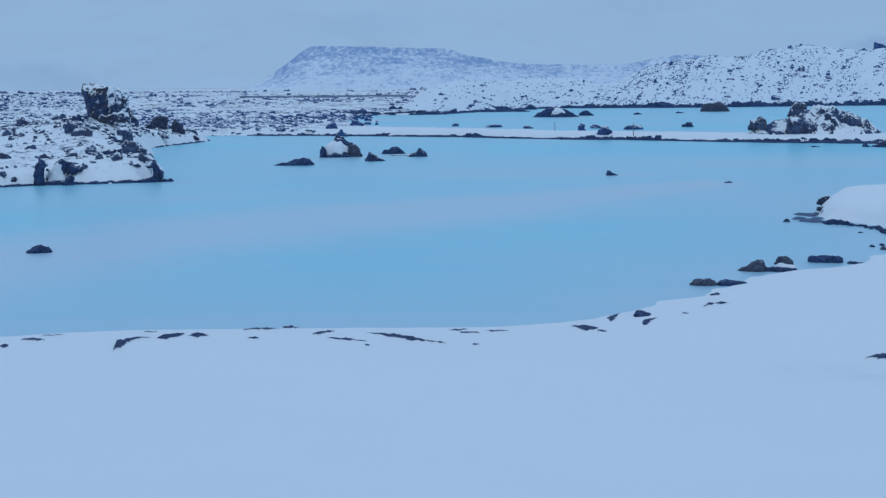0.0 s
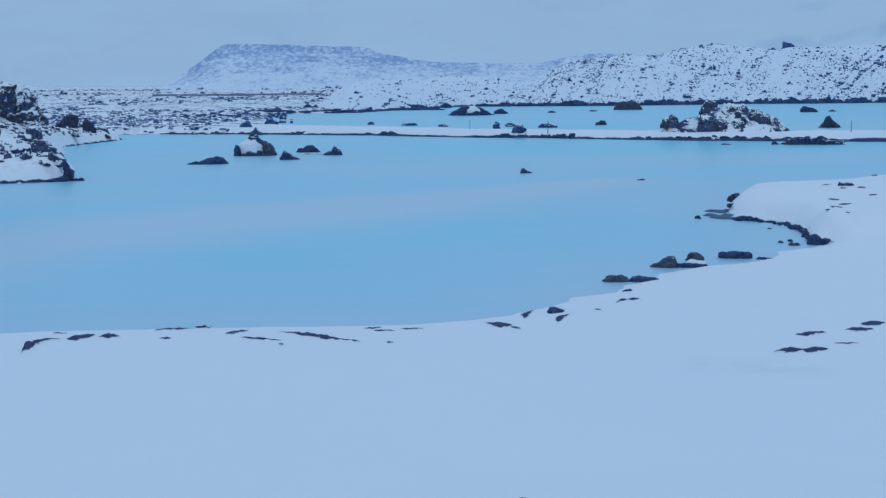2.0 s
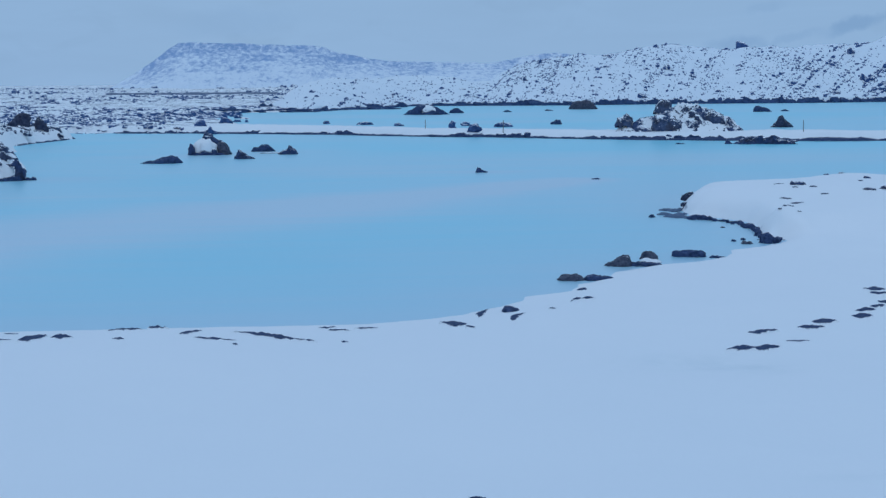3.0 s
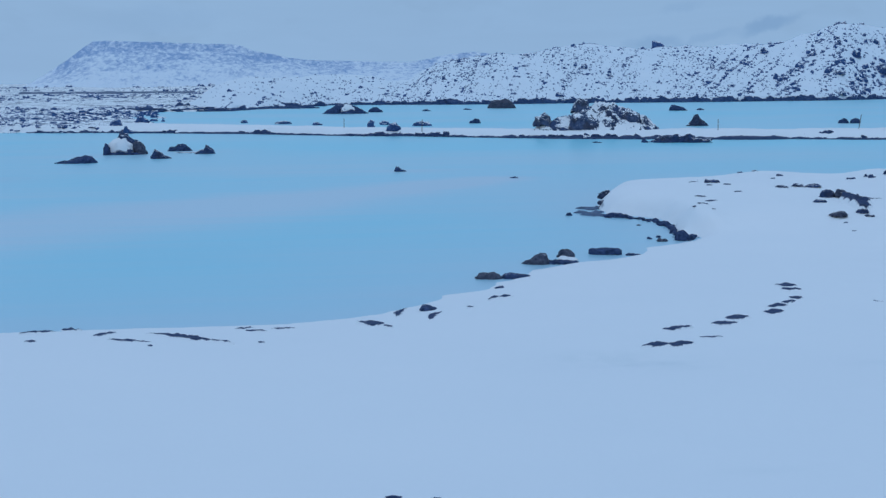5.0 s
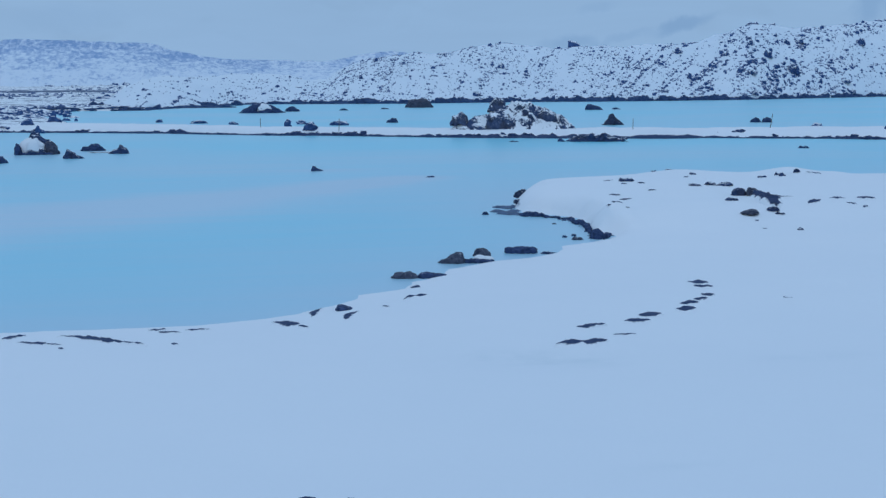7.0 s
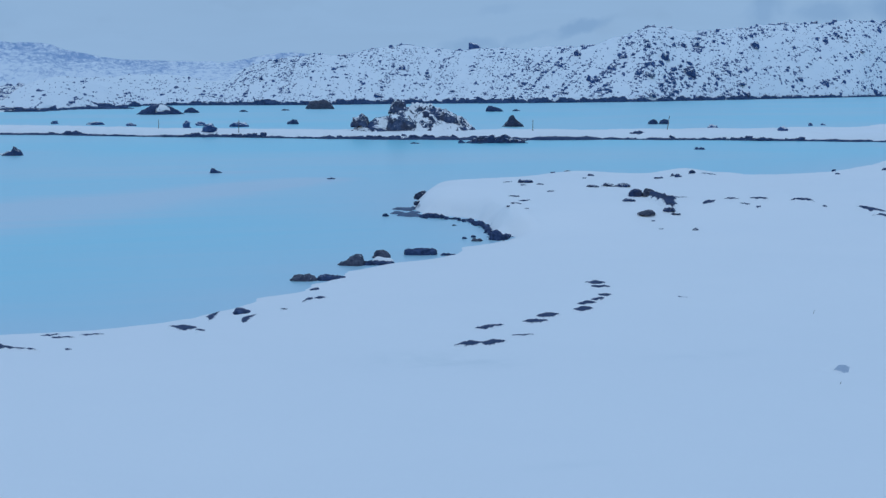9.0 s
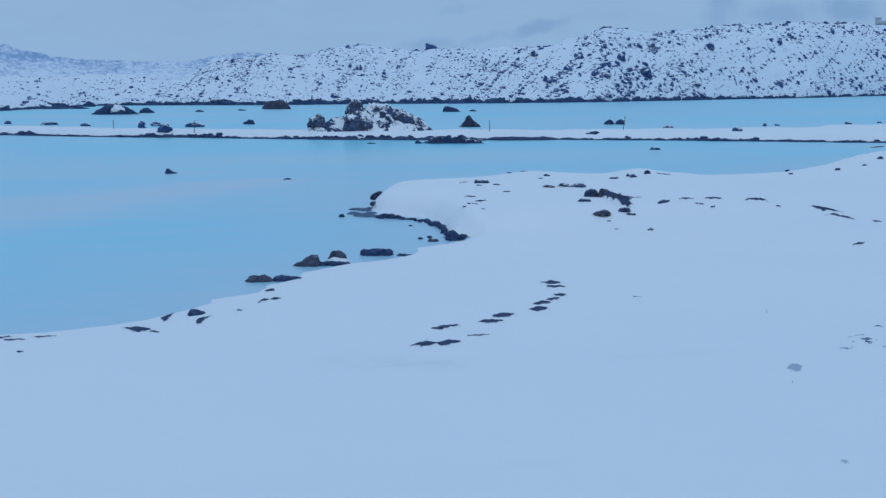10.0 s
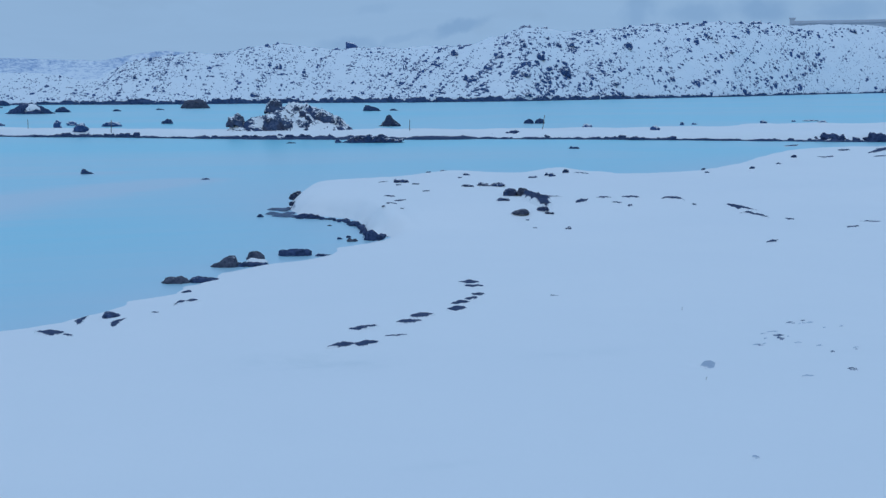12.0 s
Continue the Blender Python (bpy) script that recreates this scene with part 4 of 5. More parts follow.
def lava_stroke(path, label, group, rise=0.03, z=None, material=None, name="flat_rock", taper=0.8):
    """A flat ragged ledge of lava along a path of (x, y, breadth) that shows through the snow."""
    ROCK_COUNT[0] += 1
    k = ROCK_COUNT[0]
    px, py, pb = (np.array(q, float) for q in zip(*path))
    cut = np.concatenate([[0], np.cumsum(np.hypot(np.diff(px), np.diff(py)))])
    length = cut[-1]
    cut /= length
    rows, cols = int(min(18 + 16 * length, 70)), 11
    s1 = np.linspace(0, 1, rows)
    lx, ly, lb = (np.interp(s1, cut, q) for q in (px, py, pb))
    for _ in range(rows // (4 * len(path)) if len(path) > 2 else 0):
        lx[1:-1], ly[1:-1] = (lx[:-2] + lx[1:-1] + lx[2:]) / 3, (ly[:-2] + ly[1:-1] + ly[2:]) / 3
    cx, cy = lx.mean(), ly.mean()
    lx, ly = cx + (lx - cx) * 1.12, cy + (ly - cy) * 1.12
    s = s1[:, None] * np.ones((1, cols))
    t = np.linspace(-1, 1, cols)[None, :] * np.ones((rows, 1))
    ends = np.maximum(np.sin(np.pi * s), 0.0) ** (taper if z is None else 0.35)
    reach = s * length / max(float(pb.mean()), 0.05)
    wide = lb[:, None] * 0.86 * ends * (1 + 0.35 * vnoise(reach * 1.1 + k, np.sign(t) * 3.3, k) + 0.22 * vnoise(reach * 3.1 + k, np.sign(t) * 5.3, k + 1))
    bend = lb[:, None] * 0.25 * vnoise(reach * 0.7 + k, s * 0 + 0.5, k + 4)
    v = t * wide + bend
    away = math.hypot(cx, cy)
    nx, ny = cx / away, cy / away
    ex, ey = (px[-1] - px[0]) / length, (py[-1] - py[0]) / length
    if abs(ex * nx + ey * ny) > 0.85:
        nx, ny = -ey, ex
    x, y = lx[:, None] + v * nx, ly[:, None] + v * ny
    base = np.maximum(height(x, y), 0.0) if z is None else np.full(x.shape, z)
    bared = (1 - np.abs(t) ** 2.2) * np.sin(np.pi * s) ** 0.5
    lift = rise * np.clip(bared * 1.6, 0, 1) * (0.8 + 0.6 * vnoise(reach * 1.6 + k, t * 1.2, k + 2) + 0.35 * vnoise(reach * 5 + k, t * 3, k + 3))
    zz = base + np.where(np.abs(t) > 0.99, -0.03, 0.004 + lift)
    z0 = float(base.mean())
    me = mesh_from(name, np.stack([x - cx, y - cy, zz - z0], -1).reshape(-1, 3), grid_faces(rows, cols)[:, ::-1] if nx * ey - ny * ex < 0 else grid_faces(rows, cols), material or SLAB)
    at = me.attributes.new("bared", "FLOAT", "POINT")
    at.data.foreach_set("value", (bared if z is None else bared * 0 + 1).ravel().astype(np.float32))
    ob = new(name, me)
    ob.location = (cx, cy, z0)
    return tagged(ob, label, "rock", group)


def lava_streak(ax, ay, bx, by, breadth, *rest):
    return lava_stroke([(ax, ay, breadth), (bx, by, breadth)], *rest)


def lump_array(detail, seed):
    """A jagged unit lump as arrays, turned at random."""
    bm = bmesh.new()
    bmesh.ops.create_icosphere(bm, subdivisions=detail, radius=1.0)
    off = Vector((seed * 1.37, seed * 0.71, seed * 2.11))
    turn = Euler((seed * 1.1, seed * 2.3, seed * 0.7)).to_matrix()
    for p in bm.verts:
        q = p.co.copy()
        p.co = turn @ (q * (1 + 0.5 * noise.noise(q * 1.1 + off) + 0.45 * noise.noise(q * 2.7 + off) + 0.2 * noise.noise(q * 6 + off)))
    v = np.array([p.co[:] for p in bm.verts])
    f = np.array([[q.index for q in p.verts] for p in bm.faces])
    bm.free()
    v /= np.abs(v[:, :2]).max()
    v[:, 2] = v[:, 2] / np.abs(v[:, 2]).max()
    return v, f


LUMPS = {d: [lump_array(d, 900 + 13 * i) for i in range(14)] for d in (1, 2)}


LUMP_MESHES = {}


def lump_mesh(detail, index, material):
    key = (detail, index, material.name)
    if key not in LUMP_MESHES:
        v, f = LUMPS[detail][index]
        LUMP_MESHES[key] = mesh_from("lava_stone", v, f, material, smooth=False)
    return LUMP_MESHES[key]


def rubble(name, x, y, z, w, h, material, label, detail=1, category="rubble", seed=0, single="", group="", most=0):
    """Small lumps of lava: the large ones are stones of their own, the rest is joined into one mesh."""
    rng = np.random.default_rng(seed)
    if single:
        seen = 1000 * w / np.hypot(x, y)
        big = seen >= np.sort(seen)[-min(most, len(seen))]
        for i in np.nonzero(big)[0]:
            stone = new("lava_stone", lump_mesh(2, int(rng.integers(14)), material))
            turn = Matrix.Rotation(rng.uniform(0, 2 * math.pi), 4, "Z")
            stone.matrix_world = Matrix.Translation((x[i], y[i], z[i])) @ turn @ Matrix.Diagonal((w[i] / 2, w[i] / 2 * rng.uniform(0.6, 1.0), h[i], 1))
            tagged(stone, single, "rock", group)
        x, y, z, w, h = (q[~big] for q in (x, y, z, w, h))
        if len(x) == 0:
            return None
    verts, faces, at = [], [], 0
    for i in range(len(x)):
        v, f = LUMPS[detail][rng.integers(14)]
        a = rng.uniform(0, 2 * math.pi)
        c, s = math.cos(a), math.sin(a)
        p = np.empty_like(v)
        sx, sy = w[i] / 2, w[i] / 2 * rng.uniform(0.6, 1.0)
        p[:, 0] = x[i] + (v[:, 0] * c - v[:, 1] * s) * sx
        p[:, 1] = y[i] + (v[:, 0] * s + v[:, 1] * c) * sy
        p[:, 2] = z[i] + v[:, 2] * h[i]
        verts.append(p)
        faces.append(f + at)
        at += len(v)
    me = mesh_from(name, np.vstack(verts), np.vstack(faces), material, smooth=False)
    return tagged(new(name, me), label, category, kind="stuff")


def ground_z(x, y):
    return np.maximum(height(x, y), 0.0)


# ------------------------------------------------------------------ rocks one by one
for row in LAGOON:
    lava_crag(*row, "black lava rock standing in the milky lagoon", "rocks in the lagoon", LAVA_MOSSY if row[4] > 0.41 else LAVA_BARE, z=-0.02)
for row in UPPER:
    lava_crag(*row, "dark lava islet in the far lagoon beyond the causeway", "islets in the far lagoon", BROWN_LAVA if row[2] > 3 else LAVA_BARE, z=-0.03)


def make_islet(x, y):
    """A low dark islet with snow lying across its crown."""
    islet = new("lava_islet")
    islet.matrix_world = pose(x, y, -0.03, 0, 0, -math.degrees(math.atan2(x, y)))
    for name, seed, dx, dy, w, d, h, profile, material, label in (
            ("rock", 521, 0.0, 0.0, 5.5, 2.6, 1.05, (0.15, 0.4, 0.6, 1.0, 0.95, 0.9, 0.8, 0.6, 0.4, 0.15), LAVA_BARE, ""),
            ("snow_cap", 523, 0.25, -0.45, 2.2, 1.9, 1.04, (0.5, 0.9, 1.0, 0.95, 0.75, 0.5), SNOWCAP, "white snow cap")):
        ob = new(name, crag_mesh(name, w, d, h, profile, seed, material, 0.6, 0.6, 0.9))
        ob.parent, ob.location = islet, (dx, dy, 0)
        if label:
            tagged(ob, label)
    bm = sized(lava_shape(525, 3, 0.3), 2.6, 0.6, 0.55)
    bmesh.ops.translate(bm, verts=bm.verts, vec=(0.5, -1.35, 0))
    part("front_rock", bm, LAVA_BARE, islet)
    return tagged(islet, "low dark lava islet with snow across its crown", "rock", "islets in the far lagoon")


make_islet(12.38, 151.68)
lava_crag(34.53, 100.29, 1.75, 1.10, 0.80, (0.08, 0.2, 0.45, 0.9, 1.0, 0.65, 0.4, 0.2, 0.1), "peaked brown lava rock standing in causeway snow", "rocks on the causeway", OUTCROP_LAVA)


def make_snowed_boulder(x, y):
    """The large boulder in the lagoon: a dark rim and a brown block hold a heap of snow."""
    boulder = new("snowed_boulder")
    boulder.matrix_world = pose(x, y, -0.02, 0, 0, -math.degrees(math.atan2(x, y)))
    for name, seed, dx, dy, w, d, h, profile, material, square in (
            ("rock", 501, 0.0, 0.30, 2.05, 1.0, 1.14, (0.3, 0.5, 0.6, 1.0, 0.8, 0.66, 0.55, 0.4), LAVA_MOSSY, 0.5),
            # the dark crack across the snow, added as a thin rock
            ("crevice_line", 506, 0.02, -0.56, 0.85, 0.16, 0.40, (0.7, 0.9, 1.0, 0.95, 0.8, 0.6), SNOWED, 0.5),
            ("block", 502, 0.70, -0.05, 0.70, 0.9, 0.66, (0.8, 1.0, 0.95, 0.8, 0.4), BROWN_LAVA, 0.5),
            ("rim", 503, -0.85, -0.15, 0.36, 0.8, 0.58, (0.5, 1.0, 0.9, 0.5), LAVA_BARE, 0.4),
            ("sill", 504, -0.05, -0.55, 1.7, 0.35, 0.16, (0.6, 0.9, 0.7, 1.0, 0.8, 0.9, 0.7), LAVA_BLACK, 0.5)):
        me = crag_mesh(name, w, d, h, profile, seed, material, 0.9, square)
        ob = new(name, me)
        ob.parent, ob.location = boulder, (dx, dy, 0)
    bm = sized(lava_shape(505, 4, 0.06), 1.30, 1.05, 0.84)
    bmesh.ops.translate(bm, verts=bm.verts, vec=(-0.18, -0.18, 0.04))
    part("snow_heap", bm, SNOWCAP, boulder, "white snow heap")
    return tagged(boulder, "large dark lava boulder heaped with snow in the lagoon", "rock", "rocks in the lagoon")


make_snowed_boulder(-5.10, 70.13)
lava_rock(-1.85, 70.9, 2.1, 1.1, 0.05, "low snow-covered shelf between rocks in the lagoon", "rocks in the lagoon", SNOWED, crag=0.2, z=-0.01, flat=True)
for row in CAUSE:
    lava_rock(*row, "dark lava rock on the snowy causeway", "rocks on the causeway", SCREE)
for path in SHORE_STROKES + SHORE_STROKES_EAST + SPUR_STROKES:
    lava_stroke(path, "thin dark lava ledge showing through shore snow", "ledges along the near shore", 0.024 if max(q[2] for q in path) > 0.1 else 0.015)
for row in WATERLINE:
    lava_crag(*row, "wet lava rock at the edge of the snow bank", "rocks at the waterline", BROWN_LAVA if row[4] > 0.1 and row[2] < 0.65 else LAVA_BLACK if row[2] > 0.65 else LAVA_BARE, rough=1.2 if row[2] > 0.65 else 0.9, square=0.3 if row[2] > 0.65 else 0.8)
lava_rock(6.48, 26.16, 0.45, 0.32, 0.095, "rounded snow hump over a rock at the bank's edge", "rocks at the waterline", SNOWCAP, crag=0.12)
for px, py, w, d, h in COVE:
    lava_rock(px, py, w, d, h, "dark wet lava rock under the headland's snow", "rocks round the cove", OUTCROP_LAVA if w > 0.2 else LAVA_BARE)
lava_crag(2.94, 20.28, 0.28, 0.4, 0.065, (0.5, 1.0, 0.9, 0.65, 0.4, 0.1), "small dark lava slab tilted out of shore snow", "ledges along the near shore", LAVA_BARE, rough=0.6)
for path in SLAB_STROKES:
    lava_stroke([(0.993 * px, 0.993 * py, wide) for px, py, wide in path], "flat lava slab poking through smooth snow", "slabs across the snow", 0.024 if max(q[2] for q in path) > 0.1 else 0.01)
for path in FIELD_STROKES + FIELD_STROKES_EAST:
    lava_stroke(path, "thin dark lava ledge in the open snow field", "ledges in the snow field", 0.03)
g = np.random.default_rng(29)
for px, py, w, h in HEAD:
    lava_crag(px, py, w, 0.7 * w, h, tuple(g.uniform(0.35, 1.0, 5)), "small dark lava outcrop on the snowy headland", "outcrops on the headland", LAVA_MOSSY, rough=1.3, square=0.7)
for row in OUTCROP:
    lava_crag(*row, "cracked brown lava rock breaking through the headland's snow", "outcrops on the headland", LAVA_MOSSY if row[1] > 32.2 else BROWN_LAVA, rough=1.25, square=0.6)
lava_stroke([(14.85, 32.0, 0.20), (14.62, 31.0, 0.30), (14.50, 30.4, 0.38), (14.42, 29.9, 0.26)], "slanting brown lava ridge breaking through the headland's snow", "ledges on the headland", 0.13, None, SLAB_MOSSY)
for row in HEAD_STREAKS:
    lava_streak(*row[:4], row[4] * 0.6, "ragged brown lava ledge in the headland's snow", "ledges on the headland", 0.02, None, SLAB_MOSSY)
for row in FIELD_STREAKS:
    lava_streak(*row, "thin dark lava ledge in the open snow field", "ledges in the snow field", 0.03 if row[4] > 0.05 else 0.008)
for row in FLAT:
    lava_rock(*row, "small dark lava tip in the snow field", "tips in the snow field", LAVA_BARE)

# dark ledge under the snow of the headland: place and height; its cleft end is shade built as rock
LEDGE = [(9.42, 34.66, 0.07), (9.78, 34.15, 0.14), (10.07, 33.8, 0.05), (10.34, 33.2, 0.08), (10.34, 32.2, 0.15), (10.30, 31.44, 0.18), (10.02, 30.4, 0.10),
         (9.84, 29.5, 0.13), (9.72, 28.95, 0.26), (9.92, 29.0, 0.20), (10.30, 29.7, 0.03)]


def lava_ledge(path, label, group, material):
    """A continuous jagged ledge along a path of (x, y, height) at the water's edge."""
    px, py, ph = (np.array(q, float) for q in zip(*path))
    cut = np.concatenate([[0], np.cumsum(np.hypot(np.diff(px), np.diff(py)))])
    along_it = np.arange(0, cut[-1], 0.035)
    lx, ly, lh = (np.interp(along_it, cut, q) for q in (px, py, ph))
    lh = lh * (0.50 + 0.40 * vnoise(along_it * 3.0, along_it * 0, 12))
    a = np.linspace(0, math.pi, 11)
    tx, ty = np.gradient(lx), np.gradient(ly)
    n = np.hypot(tx, ty) + 1e-9
    half = 0.03 + 0.40 * lh
    z = lh[:, None] * np.sin(a)[None, :] ** 0.5
    x = lx[:, None] - np.cos(a)[None, :] * (half * ty / n)[:, None]
    y = ly[:, None] + np.cos(a)[None, :] * (half * tx / n)[:, None]
    verts = []
    for p in zip(x.ravel(), y.ravel(), z.ravel()):
        p = Vector(p)
        near = noise.voronoi(p * 9.0)[1][0]
        p += 0.04 * noise.noise_vector(p * 4.0) + 0.04 * noise.noise_vector(near * 3.1) + 0.025 * noise.noise_vector(p * 17.0)
        verts.append((p.x - path[0][0], p.y - path[0][1], max(p.z, -0.05) if p.z > 0.01 else -0.05))
    ob = new("lava_ledge", mesh_from("lava_ledge", verts, grid_faces(len(along_it), 11), material, smooth=False))
    ob.location = (path[0][0], path[0][1], 0)
    return tagged(ob, label, "rock", group)


for path in ([(9.35, 36.8, 0.15), (9.75, 36.6, 0.55), (10.0, 36.9, 0.35)], [(9.0, 35.6, 0.12), (9.4, 35.5, 0.42), (9.75, 35.6, 0.40)], [(9.02, 35.0, 0.10), (9.3, 34.9, 0.30), (9.65, 34.7, 0.22)]):
    lava_stroke(path, "flat wet lava slab awash at the headland's tip", "rocks round the cove", 0.05, 0.0, AWASH)
lava_ledge(LEDGE, "wet black jagged lava ledge undercutting the headland's snow, its cleft end standing in for shade", "rocks round the cove", LAVA_BARE)
for row in ((10.25, 37.0, 0.50, 0.6, 0.12, (0.3, 0.6, 1.0, 0.9, 0.8)), (9.28, 28.95, 0.26, 0.3, 0.06, (0.4, 1.0, 0.5, 0.8, 0.3)), (9.72, 32.2, 0.12, 0.1, 0.03, (0.4, 1.0, 0.4))):
    lava_crag(*row, "low wet lava rock awash below the headland", "rocks round the cove", BROWN_LAVA, z=0.0, rough=0.8)
g = np.random.default_rng(77)
cut = np.array([(q[0], q[1]) for q in LEDGE])
pick = g.integers(0, len(cut) - 1, 90)
along_it = g.uniform(0, 1, 90)
x = cut[pick, 0] * (1 - along_it) + cut[pick + 1, 0] * along_it + g.normal(-0.05, 0.06, 90)
y = cut[pick, 1] * (1 - along_it) + cut[pick + 1, 1] * along_it + g.normal(-0.05, 0.12, 90)
w = 0.075 * g.lognormal(0, 0.5, 90)
rubble("cove_rubble", x, y, x * 0 - 0.01, w, w * g.uniform(0.2, 0.6, 90), LAVA_BLACK, "small black lava stones along the cove's waterline", 2, seed=78,
       single="small black lava stone at the cove's waterline", group="stones round the cove", most=25)

# ------------------------------------------------------------------ peninsula: tower and boulders
def make_tower(x, y, w, h):
    tower = new("rock_tower")
    base = float(ground_z(np.array([x]), np.array([y]))[0])
    tower.matrix_world = pose(x, y, base + 0.18, 0, 0, -math.degrees(math.atan2(x, y)))
    for name, seed, dx, dy, foot, pw, pd, ph, profile, taper, material in (
            ("column", 603, -0.50, 0.0, 0.0, 1.30, 1.2, h, (0.97, 1.0, 0.98, 1.0, 0.95, 0.96), 0.72, TOWER),
            ("block", 607, 0.52, 0.1, 0.22, 1.30, 1.2, h - 0.36, (0.98, 1.0, 0.95, 0.92, 0.9, 0.8), 0.86, TOWER_SNOWY),
            ("foot", 611, 0.62, -0.45, -0.1, 1.05, 0.8, 0.55, (0.6, 0.9, 0.8, 1.0, 0.8, 0.5), 1.0, TOWER_SNOWY),
            ("base", 619, -0.1, -0.35, -0.1, 0.9, 0.7, 0.42, (0.4, 1.0, 0.7, 0.9, 0.5), 1.0, TOWER),
            ("shoulder", 615, 1.2, 0.1, -0.05, 0.6, 0.6, 0.72, (0.9, 1.0, 0.7, 0.4, 0.2), 1.0, TOWER)):
        ob = new(name, crag_mesh(name, pw, pd, ph, profile, seed, material, 0.8, 0.22, taper))
        ob.parent, ob.location = tower, (dx, dy, foot)
    return tagged(tower, "blocky dark lava tower with snow in its clefts on the peninsula", "rock")


make_tower(-17.90, 75.0, 2.30, 1.88)
for row in PENINSULA_ROCKS + PENINSULA_ROCKS_INLAND:
    lava_crag(*row, "angular dark lava boulder on the snowy peninsula", "boulders on the peninsula", MOUND_ROCK if row[1] < 88 else OUTCROP_LAVA, None, "lava_boulder", square=0.4)
for *row, foot, profile in TIP_ROCKS:
    lava_crag(*row, profile, "black lava rock under the snow at the peninsula's tip", "rocks at the peninsula's tip", LAVA_MOSSY, foot, "lava_boulder", 1.25, 0.2)
for row in SNOWED_ROCKS:
    lava_rock(*row[:5], "broad lava boulder plastered with snow on the peninsula", "snowed boulders on the peninsula", SNOWCAP if row[5] == 0 else SNOWED, 4, 0.36, "lava_boulder", row[5])
for (ax, ay), (bx, by) in zip(PENINSULA[1:13], PENINSULA[2:14]):
    lava_streak(ax, ay, bx, by, 0.10 if 52.9 < ay < 65 else 0.36, "black lava ledge along the peninsula's waterline", "ledges round the peninsula", 0.11 if -15.5 < ax and by < 52.9 else 0.07, 0.0, LEDGE_LAVA)

rng = np.random.default_rng(5)
n = 4200
x, y = rng.uniform(-34, -10, n), rng.uniform(51, 104, n)
keep = (inside(x, y, PENINSULA) > 0.3) & (fbm(x * 0.22, y * 0.22, 55) + rng.uniform(-0.3, 0.3, n) > -0.03 + 0.7 * hump(x, y, -16.6, 77.0, 1.8, 6.0))
x, y = x[keep], y[keep]
w = np.minimum(rng.lognormal(-1.65, 0.6, len(x)), 0.8)
rubble("peninsula_rubble", x, y, ground_z(x, y), w, w * rng.uniform(0.25, 0.6, len(x)), STONES, "dark lava rubble and scrub across the snowy peninsula", 2, seed=1,
       single="angular dark lava stone in the peninsula's snow", group="stones on the peninsula", most=90)


# ------------------------------------------------------------------ lava plain
n = 14000
deg = rng.uniform(-23, 2.0, n)
dep = rng.uniform(0.0011, 0.033, n)
r = 3.0 / dep
r = np.minimum(r, 850)
a = np.radians(deg)
x, y = r * np.sin(a), r * np.cos(a)
# denser in the far west: extra lumps stand in for the haze's grey tone
keep = (inside(x, y, PLAIN) > 0.5) & (fbm(x * 14 / r + 3, 45 * dep * 9, 57, 3) + rng.uniform(-0.25, 0.25, n) > -0.02 - 0.14 * np.clip((-8 - deg) / 3, 0, 1) * (r > 110))
x, y, r = x[keep], y[keep], r[keep]
w = np.minimum(0.18 * rng.lognormal(0.0, 0.55, len(x)) * (0.6 + r / 130), 0.006 * r)
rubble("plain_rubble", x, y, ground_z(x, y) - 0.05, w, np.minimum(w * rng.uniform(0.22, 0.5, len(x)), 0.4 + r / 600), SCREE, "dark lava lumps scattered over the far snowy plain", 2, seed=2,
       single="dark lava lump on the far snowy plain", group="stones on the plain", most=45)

# dark shores: causeway, far lagoon, foot of the embankment
def along(points, count, spread, seed):
    g = np.random.default_rng(seed)
    p = np.array(points, float)
    cut = np.concatenate([[0], np.cumsum(np.hypot(*np.diff(p, axis=0).T))])
    s = g.uniform(0, cut[-1], count)
    return np.interp(s, cut, p[:, 0]) + g.normal(0, spread, count), np.interp(s, cut, p[:, 1]) + g.normal(0, spread, count), s


xs = np.linspace(-14, 62, 300)
front = np.stack([xs, np.interp(xs, CAUSEWAY_X, CAUSEWAY_Y) + 0.5 * vnoise(xs * 0.35, xs * 0, 31)], -1)
x, y, s = along(front, 1500, 0.12, 11)
w = np.minimum(0.24 * np.exp(1.5 * fbm(s * 0.22, s * 0, 58) + rng.normal(0, 0.4, len(x))), 0.75)
rubble("causeway_rubble", x, y, x * 0 - 0.02, w, w * rng.uniform(0.2, 0.5, len(x)), LAVA_BARE, "black lava stones along the causeway's waterline", 1, seed=3)

for i in range(0, 280, 20):
    (ax, ay), (bx, by) = front[i], front[i + 20]
    thick = 14 < ax < 27
    lava_streak(ax, ay - 0.30, bx, by - 0.30, 1.0 if thick else 0.6, "thin black lava ledge along the causeway's waterline", "ledges along the causeway", 0.14 if thick else 0.10, 0.0, LEDGE_LAVA)

